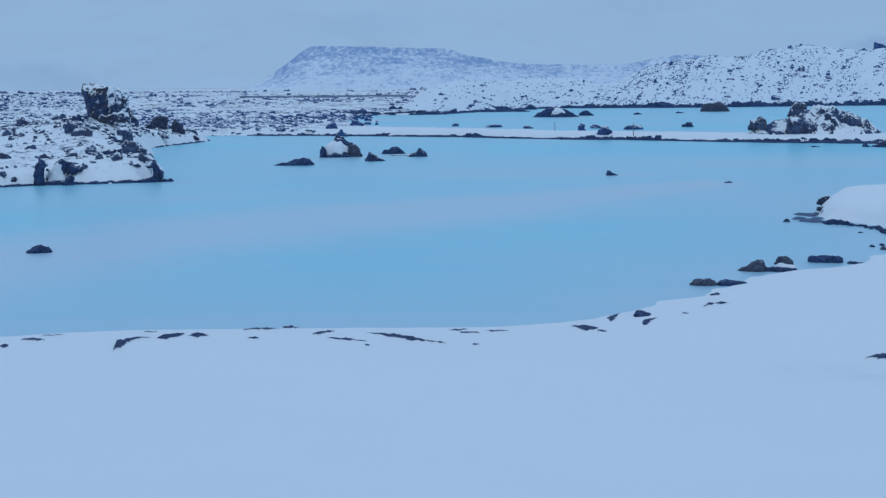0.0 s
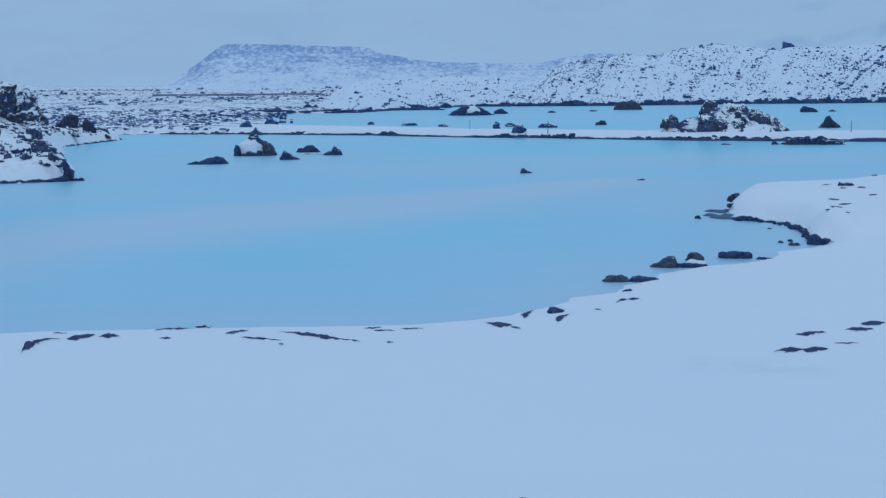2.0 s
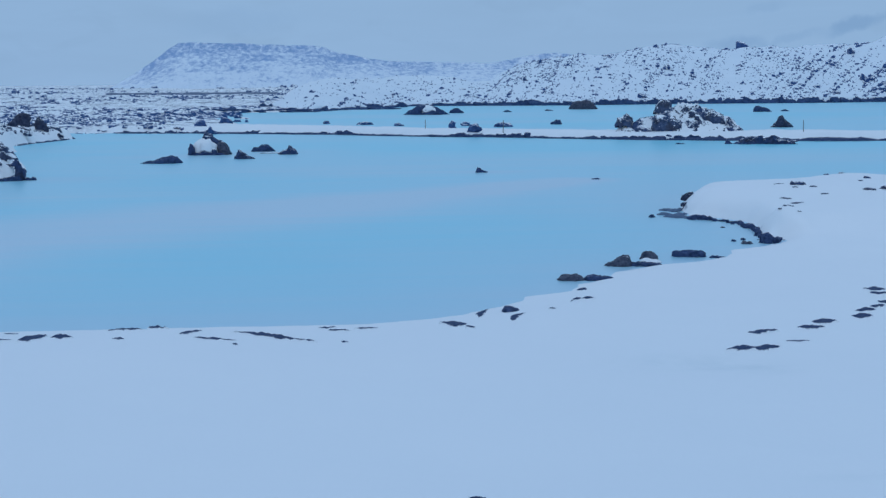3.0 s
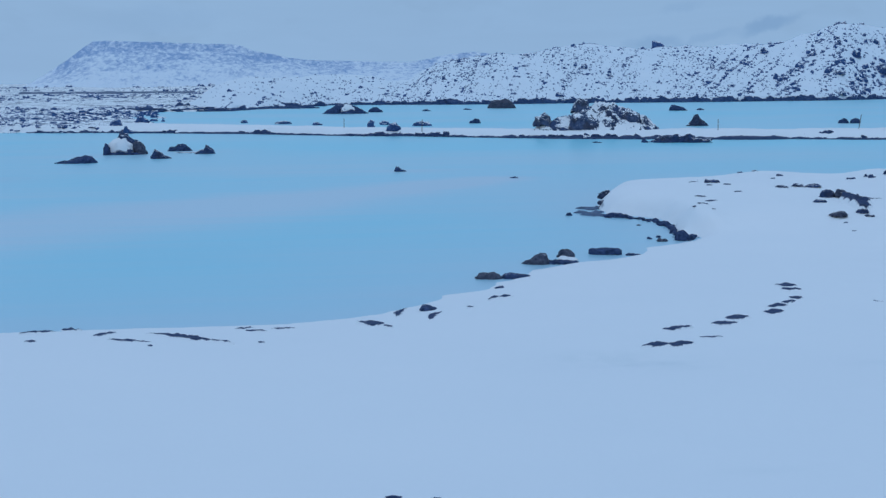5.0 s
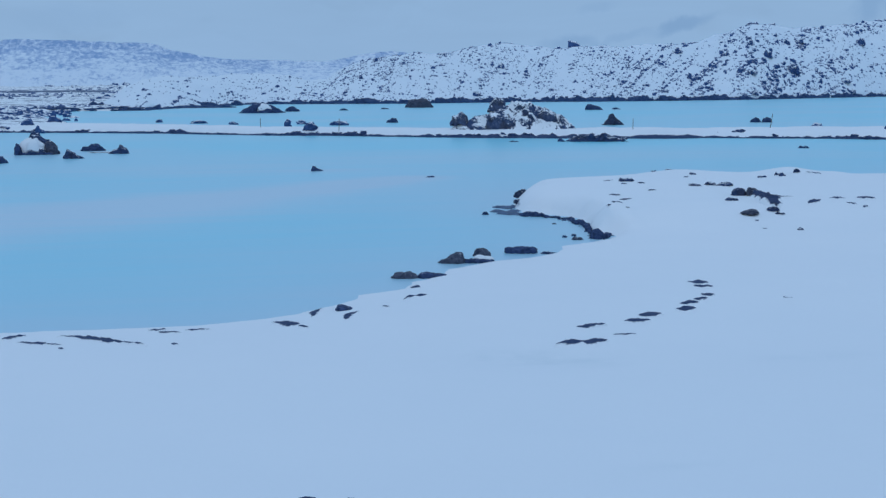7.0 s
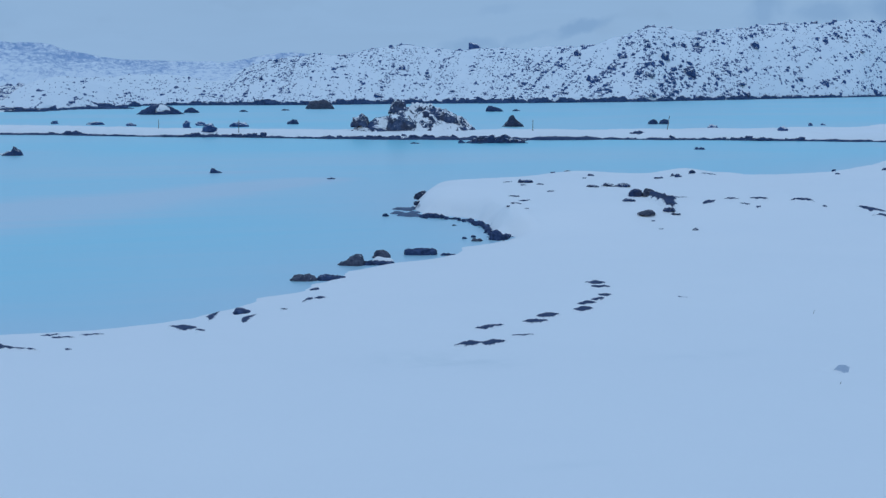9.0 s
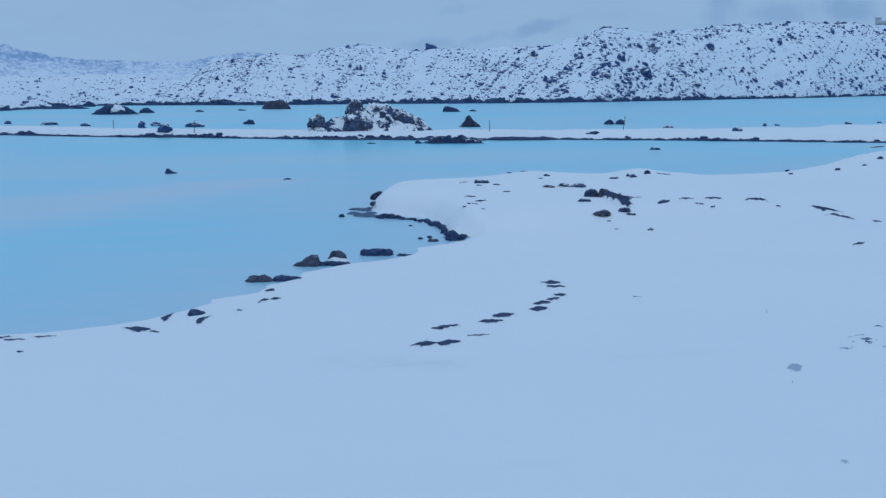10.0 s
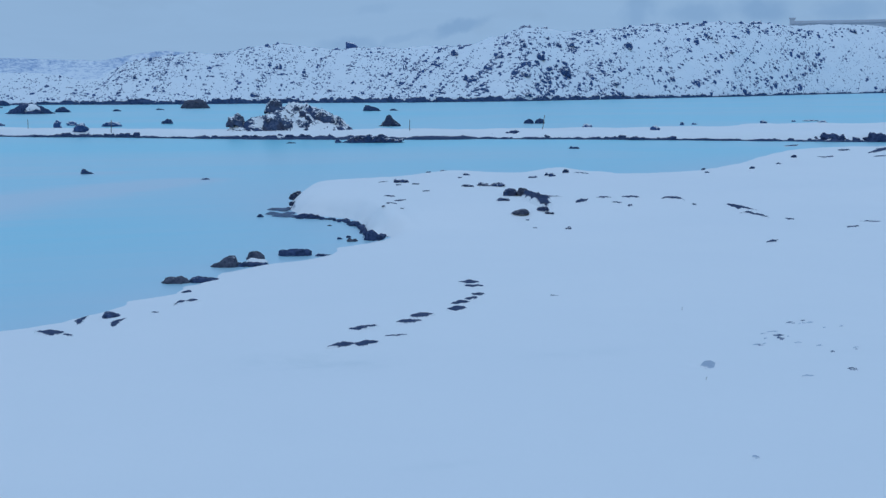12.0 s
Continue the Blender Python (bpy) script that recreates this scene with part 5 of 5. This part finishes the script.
# jagged heaps at the causeway's edge: place, size, skyline
HEAPS = [(24.69, 74.5, 3.6, 1.2, 0.50, (0.1, 0.25, 0.3, 0.55, 0.4, 0.85, 0.6, 1.0, 0.5, 0.35, 0.3, 0.15)), (33.35, 77.0, 3.4, 0.8, 0.40, (0.15, 0.4, 0.75, 0.6, 0.65, 0.8, 0.7, 0.9, 1.0, 0.6, 0.3)),
         (49.25, 66.2, 2.2, 0.9, 0.42, (0.3, 0.8, 0.6, 1.0, 0.75, 0.95, 0.7, 0.85, 0.4)), (51.3, 64.3, 1.7, 0.9, 0.52, (0.6, 1.0, 0.8, 0.95, 0.7, 0.9, 0.8)),
         (48.14, 67.2, 1.05, 0.6, 0.36, (0.3, 0.8, 0.5, 1.0, 0.6)), (39.85, 71.6, 1.2, 0.6, 0.20, (0.3, 0.7, 1.0, 0.6, 0.8, 0.3)), (46.75, 80.6, 0.56, 0.4, 0.40, (0.3, 0.5, 0.9, 1.0)),
         (9.2, 88.9, 2.4, 0.8, 0.24, (0.1, 0.4, 0.3, 0.6, 1.0, 0.7, 0.3, 0.2))]
for row in HEAPS:
    lava_crag(*row, "jagged black lava rock at the causeway's edge", "rocks at the causeway's edge", LAVA_MOSSY if row[4] == 0.5 and row[0] < 30 else LAVA_BARE, 0.0 if row[0] != 46.75 else None, "lava_rock", 1.35)
CLUSTERS = [(23.1, 74.8, 26.3, 73.6, 0.30), (36.4, 75.2, 39.6, 72.6, 0.30), (46.3, 67.9, 47.6, 67.1, 0.32), (15.6, 84.2, 24.4, 79.8, 0.24), (7.4, 90.0, 10.8, 88.0, 0.26)]
for k, (ax, ay, bx, by, top) in enumerate(CLUSTERS):
    count = int((14 if ax < 20 else 7) * math.hypot(bx - ax, by - ay)) + 8
    x, y, s = along([(ax, ay), (bx, by)], count, 0.22, 20 + k)
    h = top * rng.uniform(0.15, 0.85, count) ** 1.3
    rubble("stone_pile", x, y, x * 0 - 0.02, h * rng.uniform(1.2, 2.6, count), h * 0.85, LAVA_BARE, "heap of black lava stones at the causeway's edge", 2, seed=30 + k,
           single="black lava stone in a heap at the causeway's edge", group="stones at the causeway's edge", most=8)

for k, (points, count, wide, top) in enumerate((([(-60, 103), (-24, 104), (-16, 103.5), (-9, 101.4)], 420, 0.34, 0.15),
                                               ([(-13, 168), (-8.4, 171), (0, 171.5)], 50, 1.3, 0.26),
                                               ([(-0.5, 187), (5, 184), (10.5, 184)], 40, 1.6, 0.5),
                                               ([(-13, 133), (-11, 150), (-12, 166)], 150, 0.8, 0.42),
                                               ([(-40, 118), (-22, 122), (-8, 127)], 260, 0.7, 0.30))):
    x, y, s = along(points, count, 0.6 + 1.2 * (k > 2), 40 + k)
    w = np.minimum(wide * rng.lognormal(0, 0.4, count), 1.5 * wide)
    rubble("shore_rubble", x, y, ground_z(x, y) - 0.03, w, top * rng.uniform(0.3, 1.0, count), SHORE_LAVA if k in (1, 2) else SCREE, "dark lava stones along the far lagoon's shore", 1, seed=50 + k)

# low heaps along the far lagoon's shore: place, size, skyline
FAR_HEAPS = [(-9.6, 171.3, 4.60, 2.07, 0.60, (0.3, 0.8, 0.6, 1.0, 0.5, 0.6, 0.4, 0.3)),
             (-6.5, 195.1, 2.69, 1.21, 0.83, (0.2, 0.6, 1.0, 0.6, 0.8, 0.4)),
             (-2.3, 184.8, 1.65, 0.74, 0.50, (0.3, 0.7, 1.0, 0.6, 0.3)),
             (0.7, 175.8, 3.07, 1.38, 0.54, (0.3, 0.5, 0.4, 0.7, 1.0, 0.5)),
             (7.3, 192.7, 6.26, 2.82, 0.67, (0.1, 0.4, 0.7, 0.9, 1.0, 0.8, 0.75, 0.6, 0.3, 0.1)),
             (1.6, 183.9, 4.93, 2.22, 0.57, (0.3, 0.5, 0.4, 1.0, 0.8, 0.5, 0.3)),
             (12.6, 198.3, 1.85, 0.83, 0.69, (0.3, 0.7, 1.0, 0.8, 0.4)),
             (-8.2, 104.0, 0.97, 0.50, 0.52, (0.3, 0.8, 1.0, 0.5)),
             (-7.0, 98.6, 0.64, 0.50, 0.53, (0.4, 1.0, 0.6, 0.3)),
             (-7.0, 115.0, 1.12, 0.50, 0.53, (0.3, 1.0, 0.8, 0.5, 0.4))]
for row in FAR_HEAPS:
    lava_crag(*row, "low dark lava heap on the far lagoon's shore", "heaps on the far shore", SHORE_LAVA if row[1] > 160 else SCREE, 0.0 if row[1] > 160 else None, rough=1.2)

deg = rng.uniform(-3, 46, 4200)
x, y, z = berm_point(deg, rng.uniform(-0.004, 0.02, len(deg)))
w = rng.lognormal(-0.15, 0.5, len(deg))
thick = 0.68 * (0.45 + 0.55 * np.clip((deg - 3) / 6, 0, 1)) * (1 - 0.35 * np.clip((deg - 30) / 6, 0, 1)) * (1 + 0.8 * fbm(deg * 3.3, deg * 0, 69, 3))
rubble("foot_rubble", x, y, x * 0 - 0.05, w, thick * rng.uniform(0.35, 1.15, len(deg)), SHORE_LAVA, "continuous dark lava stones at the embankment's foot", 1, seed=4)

# how thickly the embankment is strewn: rows by bearing, columns from foot to crest
STREWN_AZ = [-2, 2, 4, 5.5, 7, 8, 9.5, 11, 12.5, 14, 17, 20, 22.5, 24.5, 26, 27.5, 29, 31, 33.5, 35, 37, 46]
STREWN = [(0.3, 0.1, 0.1, 0.1), (0.5, 0.15, 0.25, 0.3), (0.4, 0.2, 0.3, 0.7), (0.4, 0.3, 0.4, 1.0), (0.9, 0.5, 0.2, 0.2), (1.0, 0.6, 0.6, 0.7),
          (0.6, 0.35, 1.3, 1.9), (0.5, 0.25, 0.8, 1.4), (0.6, 0.4, 0.8, 1.2), (0.8, 0.6, 0.8, 1.0), (0.8, 0.55, 0.55, 0.7), (0.9, 0.65, 0.65, 0.7),
          (0.7, 0.5, 0.6, 0.8), (0.9, 0.75, 0.9, 1.1), (1.0, 0.9, 0.9, 0.8), (0.8, 0.65, 0.6, 0.9), (0.4, 0.36, 0.33, 0.9), (0.36, 0.36, 0.36, 0.8),
          (0.4, 0.4, 0.36, 0.7), (0.6, 0.6, 0.5, 0.6), (0.36, 0.3, 0.3, 0.6), (0.4, 0.4, 0.4, 0.5)]


def strewn(deg, up):
    table = np.array(STREWN)
    column = np.stack([np.interp(deg, STREWN_AZ, table[:, k]) for k in range(4)], -1)
    at = np.clip(up * 3, 0, 2.999)
    low = at.astype(int)
    pick = np.arange(len(deg))
    return column[pick, low] * (1 - at + low) + column[pick, low + 1] * (at - low)


def up_slope(up):
    """Place along the slope at a share of the crest's height."""
    return 0.92 * 2 / math.pi * np.arcsin(np.clip(up, 0.0, 1.0) ** (1 / 0.9))


rng = np.random.default_rng(77)
n = 9500
deg, up = rng.uniform(-2, 46, n), rng.uniform(0.02, 1.0, n)
chance = strewn(deg, up) * np.clip(0.68 + 1.3 * fbm((deg - 1.2 * up) * 2.6, up * 2.2, 65, 3), 0.08, 1.5)
keep = rng.uniform(0, 1.35, n) < chance * np.interp(deg, [8, 14, 21], [0.66, 0.70, 0.86])
deg, up = deg[keep], up[keep]
many = np.clip(rng.lognormal(1.2, 0.95, len(deg)), 1, 28).astype(int)
spread = 0.0030 * np.sqrt(many) * rng.uniform(0.5, 1.3, len(deg))
clump = np.repeat(np.arange(len(deg)), many)
along_it = rng.normal(0, 1.0, len(clump)) * np.interp(deg, [19, 23], [1.25, 0.85])[clump] * spread[clump] * 57.3
across_it = rng.normal(0, 0.28, len(clump)) * spread[clump] * 57.3
slant = np.interp(deg, [6, 9, 16, 21, 26], [0.5, 1.1, 1.0, 0.6, 0.2])[clump]
deg2 = deg[clump] + 0.55 * along_it * (1 - 0.45 * slant) + 0.5 * across_it
up2 = np.clip(up[clump] + (0.26 * along_it * slant + 0.22 * across_it), 0.01, 1.0)
x, y, z = berm_point(deg2, up_slope(up2))
w = np.minimum(0.18 * rng.lognormal(0.0, 0.5, len(x)) * (1 + np.interp(deg2, [14, 22], [0.018, 0.05]) * many[clump]) * (1 + 0.35 * np.clip((deg2 - 21) / 6, 0, 1)), 1.2)
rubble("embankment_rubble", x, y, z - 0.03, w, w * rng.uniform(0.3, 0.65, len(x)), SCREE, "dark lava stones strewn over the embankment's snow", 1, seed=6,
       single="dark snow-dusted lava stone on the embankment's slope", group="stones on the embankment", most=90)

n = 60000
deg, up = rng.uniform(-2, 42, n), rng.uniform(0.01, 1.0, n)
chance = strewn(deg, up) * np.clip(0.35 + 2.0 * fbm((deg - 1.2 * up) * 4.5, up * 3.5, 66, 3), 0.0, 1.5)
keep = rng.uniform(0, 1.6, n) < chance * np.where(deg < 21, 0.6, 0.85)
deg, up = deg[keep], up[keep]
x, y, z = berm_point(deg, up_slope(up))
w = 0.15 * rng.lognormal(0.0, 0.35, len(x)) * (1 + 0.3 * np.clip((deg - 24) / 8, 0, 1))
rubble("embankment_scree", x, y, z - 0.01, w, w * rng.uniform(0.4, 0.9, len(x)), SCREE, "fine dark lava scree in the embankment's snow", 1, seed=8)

# single boulders on the embankment: bearing, place up the slope, width, height
BOULDERS_NORTH = [(9.3, 0.54, 0.7, 1.5), (8.68, 0.27, 0.7, 1.2), (10.06, 0.87, 1.2, 0.7), (14.39, 0.34, 1.3, 1.5), (13.42, 0.05, 1.7, 1.2), (13.56, 0.21, 0.9, 0.7),
                  (12.0, 0.61, 1.5, 0.6), (24.42, 0.97, 2.6, 1.0), (25.18, 0.78, 1.5, 0.6), (27.91, 0.77, 1.8, 0.7), (29.69, 0.85, 1.5, 0.7), (30.81, 0.85, 1.8, 1.1),
                  (33.57, 0.86, 3.6, 1.1), (30.04, 0.38, 1.0, 0.8), (19.07, 0.55, 1.2, 0.8), (18.05, 0.27, 0.7, 0.7), (28.03, 0.08, 2.2, 0.8), (28.26, 0.02, 1.8, 1.4),
                  (6.5, 0.75, 2.2, 0.6), (6.1, 0.3, 2.0, 0.4)]
BOULDERS_MIDDLE = [(35.37, 0.28, 1.4, 1.1), (37.27, 0.59, 2.5, 1.6), (32.59, 0.32, 2.2, 0.6), (34.34, 0.17, 1.3, 1.0), (24.34, 0.42, 1.4, 1.2), (24.29, 0.5, 1.2, 0.8),
                   (25.76, 0.5, 1.3, 1.5), (26.23, 0.5, 1.9, 1.1), (25.27, 0.56, 1.3, 0.9), (19.53, 0.32, 0.9, 1.1), (21.97, 0.18, 0.9, 1.7), (20.24, 0.13, 1.3, 0.7),
                   (21.0, 0.06, 1.8, 0.9), (16.43, 0.09, 1.2, 0.7), (15.46, 0.24, 1.1, 0.9), (24.44, 0.03, 2.4, 1.1), (23.91, 0.05, 1.1, 0.7), (25.02, 0.01, 1.3, 0.9)]
BOULDERS_EAST = [(28.53, 0.39, 2.2, 2.0), (21.53, 0.53, 1.5, 1.8), (23.4, 0.39, 1.6, 1.2), (24.43, 0.18, 2.1, 1.3), (25.05, 0.31, 1.8, 1.8), (26.0, 0.19, 2.6, 2.6),
                 (25.63, 0.25, 1.2, 1.4), (17.39, 0.33, 1.1, 0.7), (29.86, 0.19, 1.1, 1.0), (30.24, 0.2, 1.0, 0.8), (30.7, 0.21, 1.0, 0.8), (31.75, 0.48, 2.2, 1.1),
                 (32.05, 0.43, 1.2, 0.7), (30.34, 0.1, 1.3, 1.1), (33.67, 0.08, 1.2, 1.1), (35.52, 0.14, 1.3, 1.1), (35.09, 0.09, 1.6, 1.0), (35.83, 0.19, 1.7, 1.4)]
px, py, pz = (float(q) for q in berm_point(np.array(17.35), np.array(0.93)))
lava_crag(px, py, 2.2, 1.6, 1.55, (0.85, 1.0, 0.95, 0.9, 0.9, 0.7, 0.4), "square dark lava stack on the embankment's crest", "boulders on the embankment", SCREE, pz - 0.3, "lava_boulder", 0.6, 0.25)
g = np.random.default_rng(31)
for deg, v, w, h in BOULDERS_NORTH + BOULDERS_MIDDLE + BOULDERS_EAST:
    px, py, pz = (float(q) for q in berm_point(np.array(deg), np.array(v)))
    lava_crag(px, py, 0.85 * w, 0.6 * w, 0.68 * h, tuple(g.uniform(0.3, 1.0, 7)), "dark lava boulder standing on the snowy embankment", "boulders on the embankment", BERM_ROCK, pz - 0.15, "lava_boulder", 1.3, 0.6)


# ------------------------------------------------------------------ mound on the causeway
def make_mound(x, y, w, d, h):
    mound = new("lava_mound")
    mound.matrix_world = pose(x, y, 0.22, 0, 0, -math.degrees(math.atan2(x, y)))
    rows, cols = 110, 150
    u, v = np.meshgrid(np.linspace(-1, 1, cols), np.linspace(-1, 1, rows))
    X, Y = u * w / 2, v * d / 2
    crest = np.interp(X, [-4.0, -3.7, -3.1, -2.3, -1.7, -1.2, -0.5, 0.3, 0.9, 1.7, 2.4, 3.0, 3.6, 4.0], [0, 0.3, 0.65, 0.8, 0.9, 1.25, 1.55, 1.62, 1.65, 1.45, 1.2, 0.9, 0.45, 0]) * h / 2
    s = np.clip((1 - np.abs(v)) / 0.92, 0, 1)
    q = s * s * (3 - 2 * s)
    edge = np.clip((1 - np.abs(u)) * 6, 0, 1)
    z = crest * q + q * edge * (0.30 * fbm(X * 0.8, Y * 0.8, 81) + 0.34 * fbm(X * 1.9, Y * 1.9, 83) + 0.16 * fbm(X * 6, Y * 6, 85)) - 0.25 * (q * edge <= 0)
    body = new("snow_body", mesh_from("snow_body", np.stack([X, Y, z], -1).reshape(-1, 3), grid_faces(rows, cols), MOUND))
    body.parent = mound
    for k, (px, depth, base, pw, ph, profile) in enumerate(((-3.28, -0.85, 0.50, 1.12, 0.74, (0.5, 0.65, 0.7, 0.9, 1.0, 0.8, 0.25)), (-0.95, -0.2, 1.30, 1.20, 0.80, (0.2, 0.7, 0.95, 1.0, 0.9, 0.8, 0.3)),
                                                            (-0.65, -1.15, 0.15, 2.2, 1.15, (0.55, 0.9, 1.0, 0.95, 0.8, 0.7, 0.6, 0.3)), (0.92, -1.15, 0.05, 1.2, 0.92, (0.4, 0.8, 1.0, 0.7, 0.9, 0.6, 0.2)),
                                                            (0.70, -0.3, 1.15, 1.5, 0.65, (0.1, 0.5, 0.95, 1.0, 0.8, 0.5, 0.2)), (2.1, -0.7, 0.6, 1.6, 0.85, (0.2, 0.5, 0.95, 1.0, 0.8, 0.6, 0.3)),
                                                            (3.4, -0.8, 0.0, 1.15, 0.98, (0.9, 1.0, 0.75, 0.6, 0.55, 0.4, 0.1)), (-2.3, -1.3, 0.1, 0.8, 0.35, (0.3, 0.8, 0.5, 1.0, 0.4)),
                                                            (2.2, -1.3, 0.05, 1.1, 0.45, (0.3, 0.6, 0.4, 1.0, 0.7, 0.3)), (-3.6, -1.4, 0.0, 0.5, 0.3, (0.3, 1.0, 0.6, 0.2)))):
        ob = new("outcrop", crag_mesh("outcrop", pw, pw * 0.75, ph, profile, 300 + k, MOUND_ROCK))
        ob.parent, ob.location = mound, (px, depth, base)
        tagged(ob, "dark brown lava outcrop")
    return tagged(mound, "craggy lava mound half covered in snow on the causeway", "rock mound")


make_mound(22.4, 84.1, 8.0, 5.0, 2.0)


# ------------------------------------------------------------------ marker posts, far bank, building, dry grass
def make_post(x, y, tall, lean):
    post = new("marker_post")
    post.matrix_world = pose(x, y, float(ground_z(np.array([x]), np.array([y]))[0]) - 0.1, 0, lean, 0)
    bm = bmesh.new()
    bmesh.ops.create_cone(bm, cap_ends=True, segments=10, radius1=0.022, radius2=0.018, depth=tall + 0.1, matrix=pose(0, 0, (tall + 0.1) / 2))
    bmesh.ops.bevel(bm, geom=[e for e in bm.edges if e.calc_face_angle(0) > 1], offset=0.006, segments=1, affect="EDGES")
    part("pole", bm, POST, post)
    return tagged(post, "thin weathered wooden marker post on the causeway", "post", "marker posts")


for row in ((28.8, 79.9, 0.66, 0), (36.6, 77.6, 0.85, 9), (7.5, 92.6, 0.60, 0), (12.05, 87.8, 0.70, 2)):
    make_post(*row)


def box_part(name, x0, x1, y0, y1, z0, z1, material, parent, bevel=0.05):
    bm = bmesh.new()
    bmesh.ops.create_cube(bm, size=1.0, matrix=Matrix.Translation(((x0 + x1) / 2, (y0 + y1) / 2, (z0 + z1) / 2)) @ Matrix.Diagonal((x1 - x0, y1 - y0, z1 - z0, 1)))
    bmesh.ops.bevel(bm, geom=bm.edges[:], offset=bevel, segments=1, affect="EDGES")
    return part(name, bm, material, parent, "", False)


def make_building():
    house = new("industrial_building")
    a = math.radians(34.8)
    house.matrix_world = pose(455 * math.sin(a), 455 * math.cos(a), 4.3, 0, 0, -46)
    box_part("wall", 1.5, 62, 0, 14, 6, 16.3, STEEL, house)
    box_part("roof", 0.9, 62.6, -0.8, 14.8, 16.3, 17.2, ROOF, house)
    stack = box_part("vent_stack", 0.2, 1.6, 1, 2.4, 8, 17.9, STEEL, house)
    box_part("cap", 0.0, 1.8, 0.8, 2.6, 17.9, 18.3, ROOF, stack)
    return tagged(house, "long low grey industrial building behind the embankment's crest", "building")


make_building()


def make_dyke():
    """A long dark dyke at the foot of the table mountain."""
    rows = 120
    deg = np.linspace(-8.2, -1.4, rows)
    near, far = 400.0, 405.0
    pts = []
    for i, b in enumerate(deg):
        a = math.radians(b)
        for rr, zz in ((near - 3, -0.3), (near, 0.55), (near + 1.2, 1.05), (far, 1.15), (far + 4, -0.3)):
            zz += 0.12 * float(vnoise(np.array(b * 5.0), np.array(rr * 0.1), 77)) - 0.0012 * i
            pts.append((rr * math.sin(a), rr * math.cos(a), zz))
    me = mesh_from("far_dyke", pts, grid_faces(rows, 5), DYKE)
    return tagged(new("far_dyke", me), "long dark bare dyke crossing the plain below the mountain", "dyke", kind="structure")


make_dyke()


def make_stalk(x, y, tall):
    """A lone dead stalk in the snow."""
    z = float(ground_z(np.array([x]), np.array([y]))[0])
    bm = bmesh.new()
    rings = []
    for k in range(6):
        t = k / 5
        r = 0.006 * (1 - 0.7 * t)
        rings.append([bm.verts.new((0.25 * tall * t * t + r * math.cos(q), r * math.sin(q), tall * t - 0.02)) for q in (0, 1.571, 3.142, 4.712)])
    for a, b in zip(rings, rings[1:]):
        for i in range(4):
            bm.faces.new((a[i], a[(i + 1) % 4], b[(i + 1) % 4], b[i]))
    bm.faces.new(rings[-1])
    ob = part("grass_stalk", bm, POST)
    ob.location = (x, y, z)
    return tagged(ob, "single dead grass stalk poking through the snow", "grass", "stalks in the snow")


for path in TIP_STROKES + TIP_STROKES_EAST:
    lava_stroke(path, "faint stony patch barely showing through the snow field", "tips in the snow field", 0.006, None, AWASH if path[1][2] > 0.065 else DUSTED_AND_SHADE)
make_stalk(10.36, 16.84, 0.07)
make_stalk(8.15, 12.61, 0.05)
# the first is a shallow hollow's shade, laid on as a grey patch
for path in ([(8.58, 13.43, 0.05), (8.66, 13.46, 0.13), (8.74, 13.40, 0.17), (8.80, 13.47, 0.10)], [(6.84, 9.75, 0.05), (6.88, 9.69, 0.06)]):
    lava_stroke(path, "flat grey patch laid on the snow", "slabs across the snow", 0.01, None, DUSTED_AND_SHADE)
TIPS = [(10.31, 14.40, 0.07, 0.05, 0.02), (10.27, 14.29, 0.05, 0.03, 0.015), (11.21, 15.16, 0.06, 0.04, 0.012), (11.06, 15.20, 0.09, 0.05, 0.008), (9.82, 14.06, 0.10, 0.04, 0.008),
        (8.59, 13.28, 0.06, 0.04, 0.010), (9.88, 12.37, 0.11, 0.07, 0.015), (10.35, 13.36, 0.03, 0.02, 0.010), (10.75, 13.44, 0.05, 0.03, 0.010), (10.40, 14.66, 0.04, 0.03, 0.010)]
for row in TIPS:
    lava_rock(*row, "tiny dark stone tip in the open snow field", "tips in the snow field", SCREE, 2)
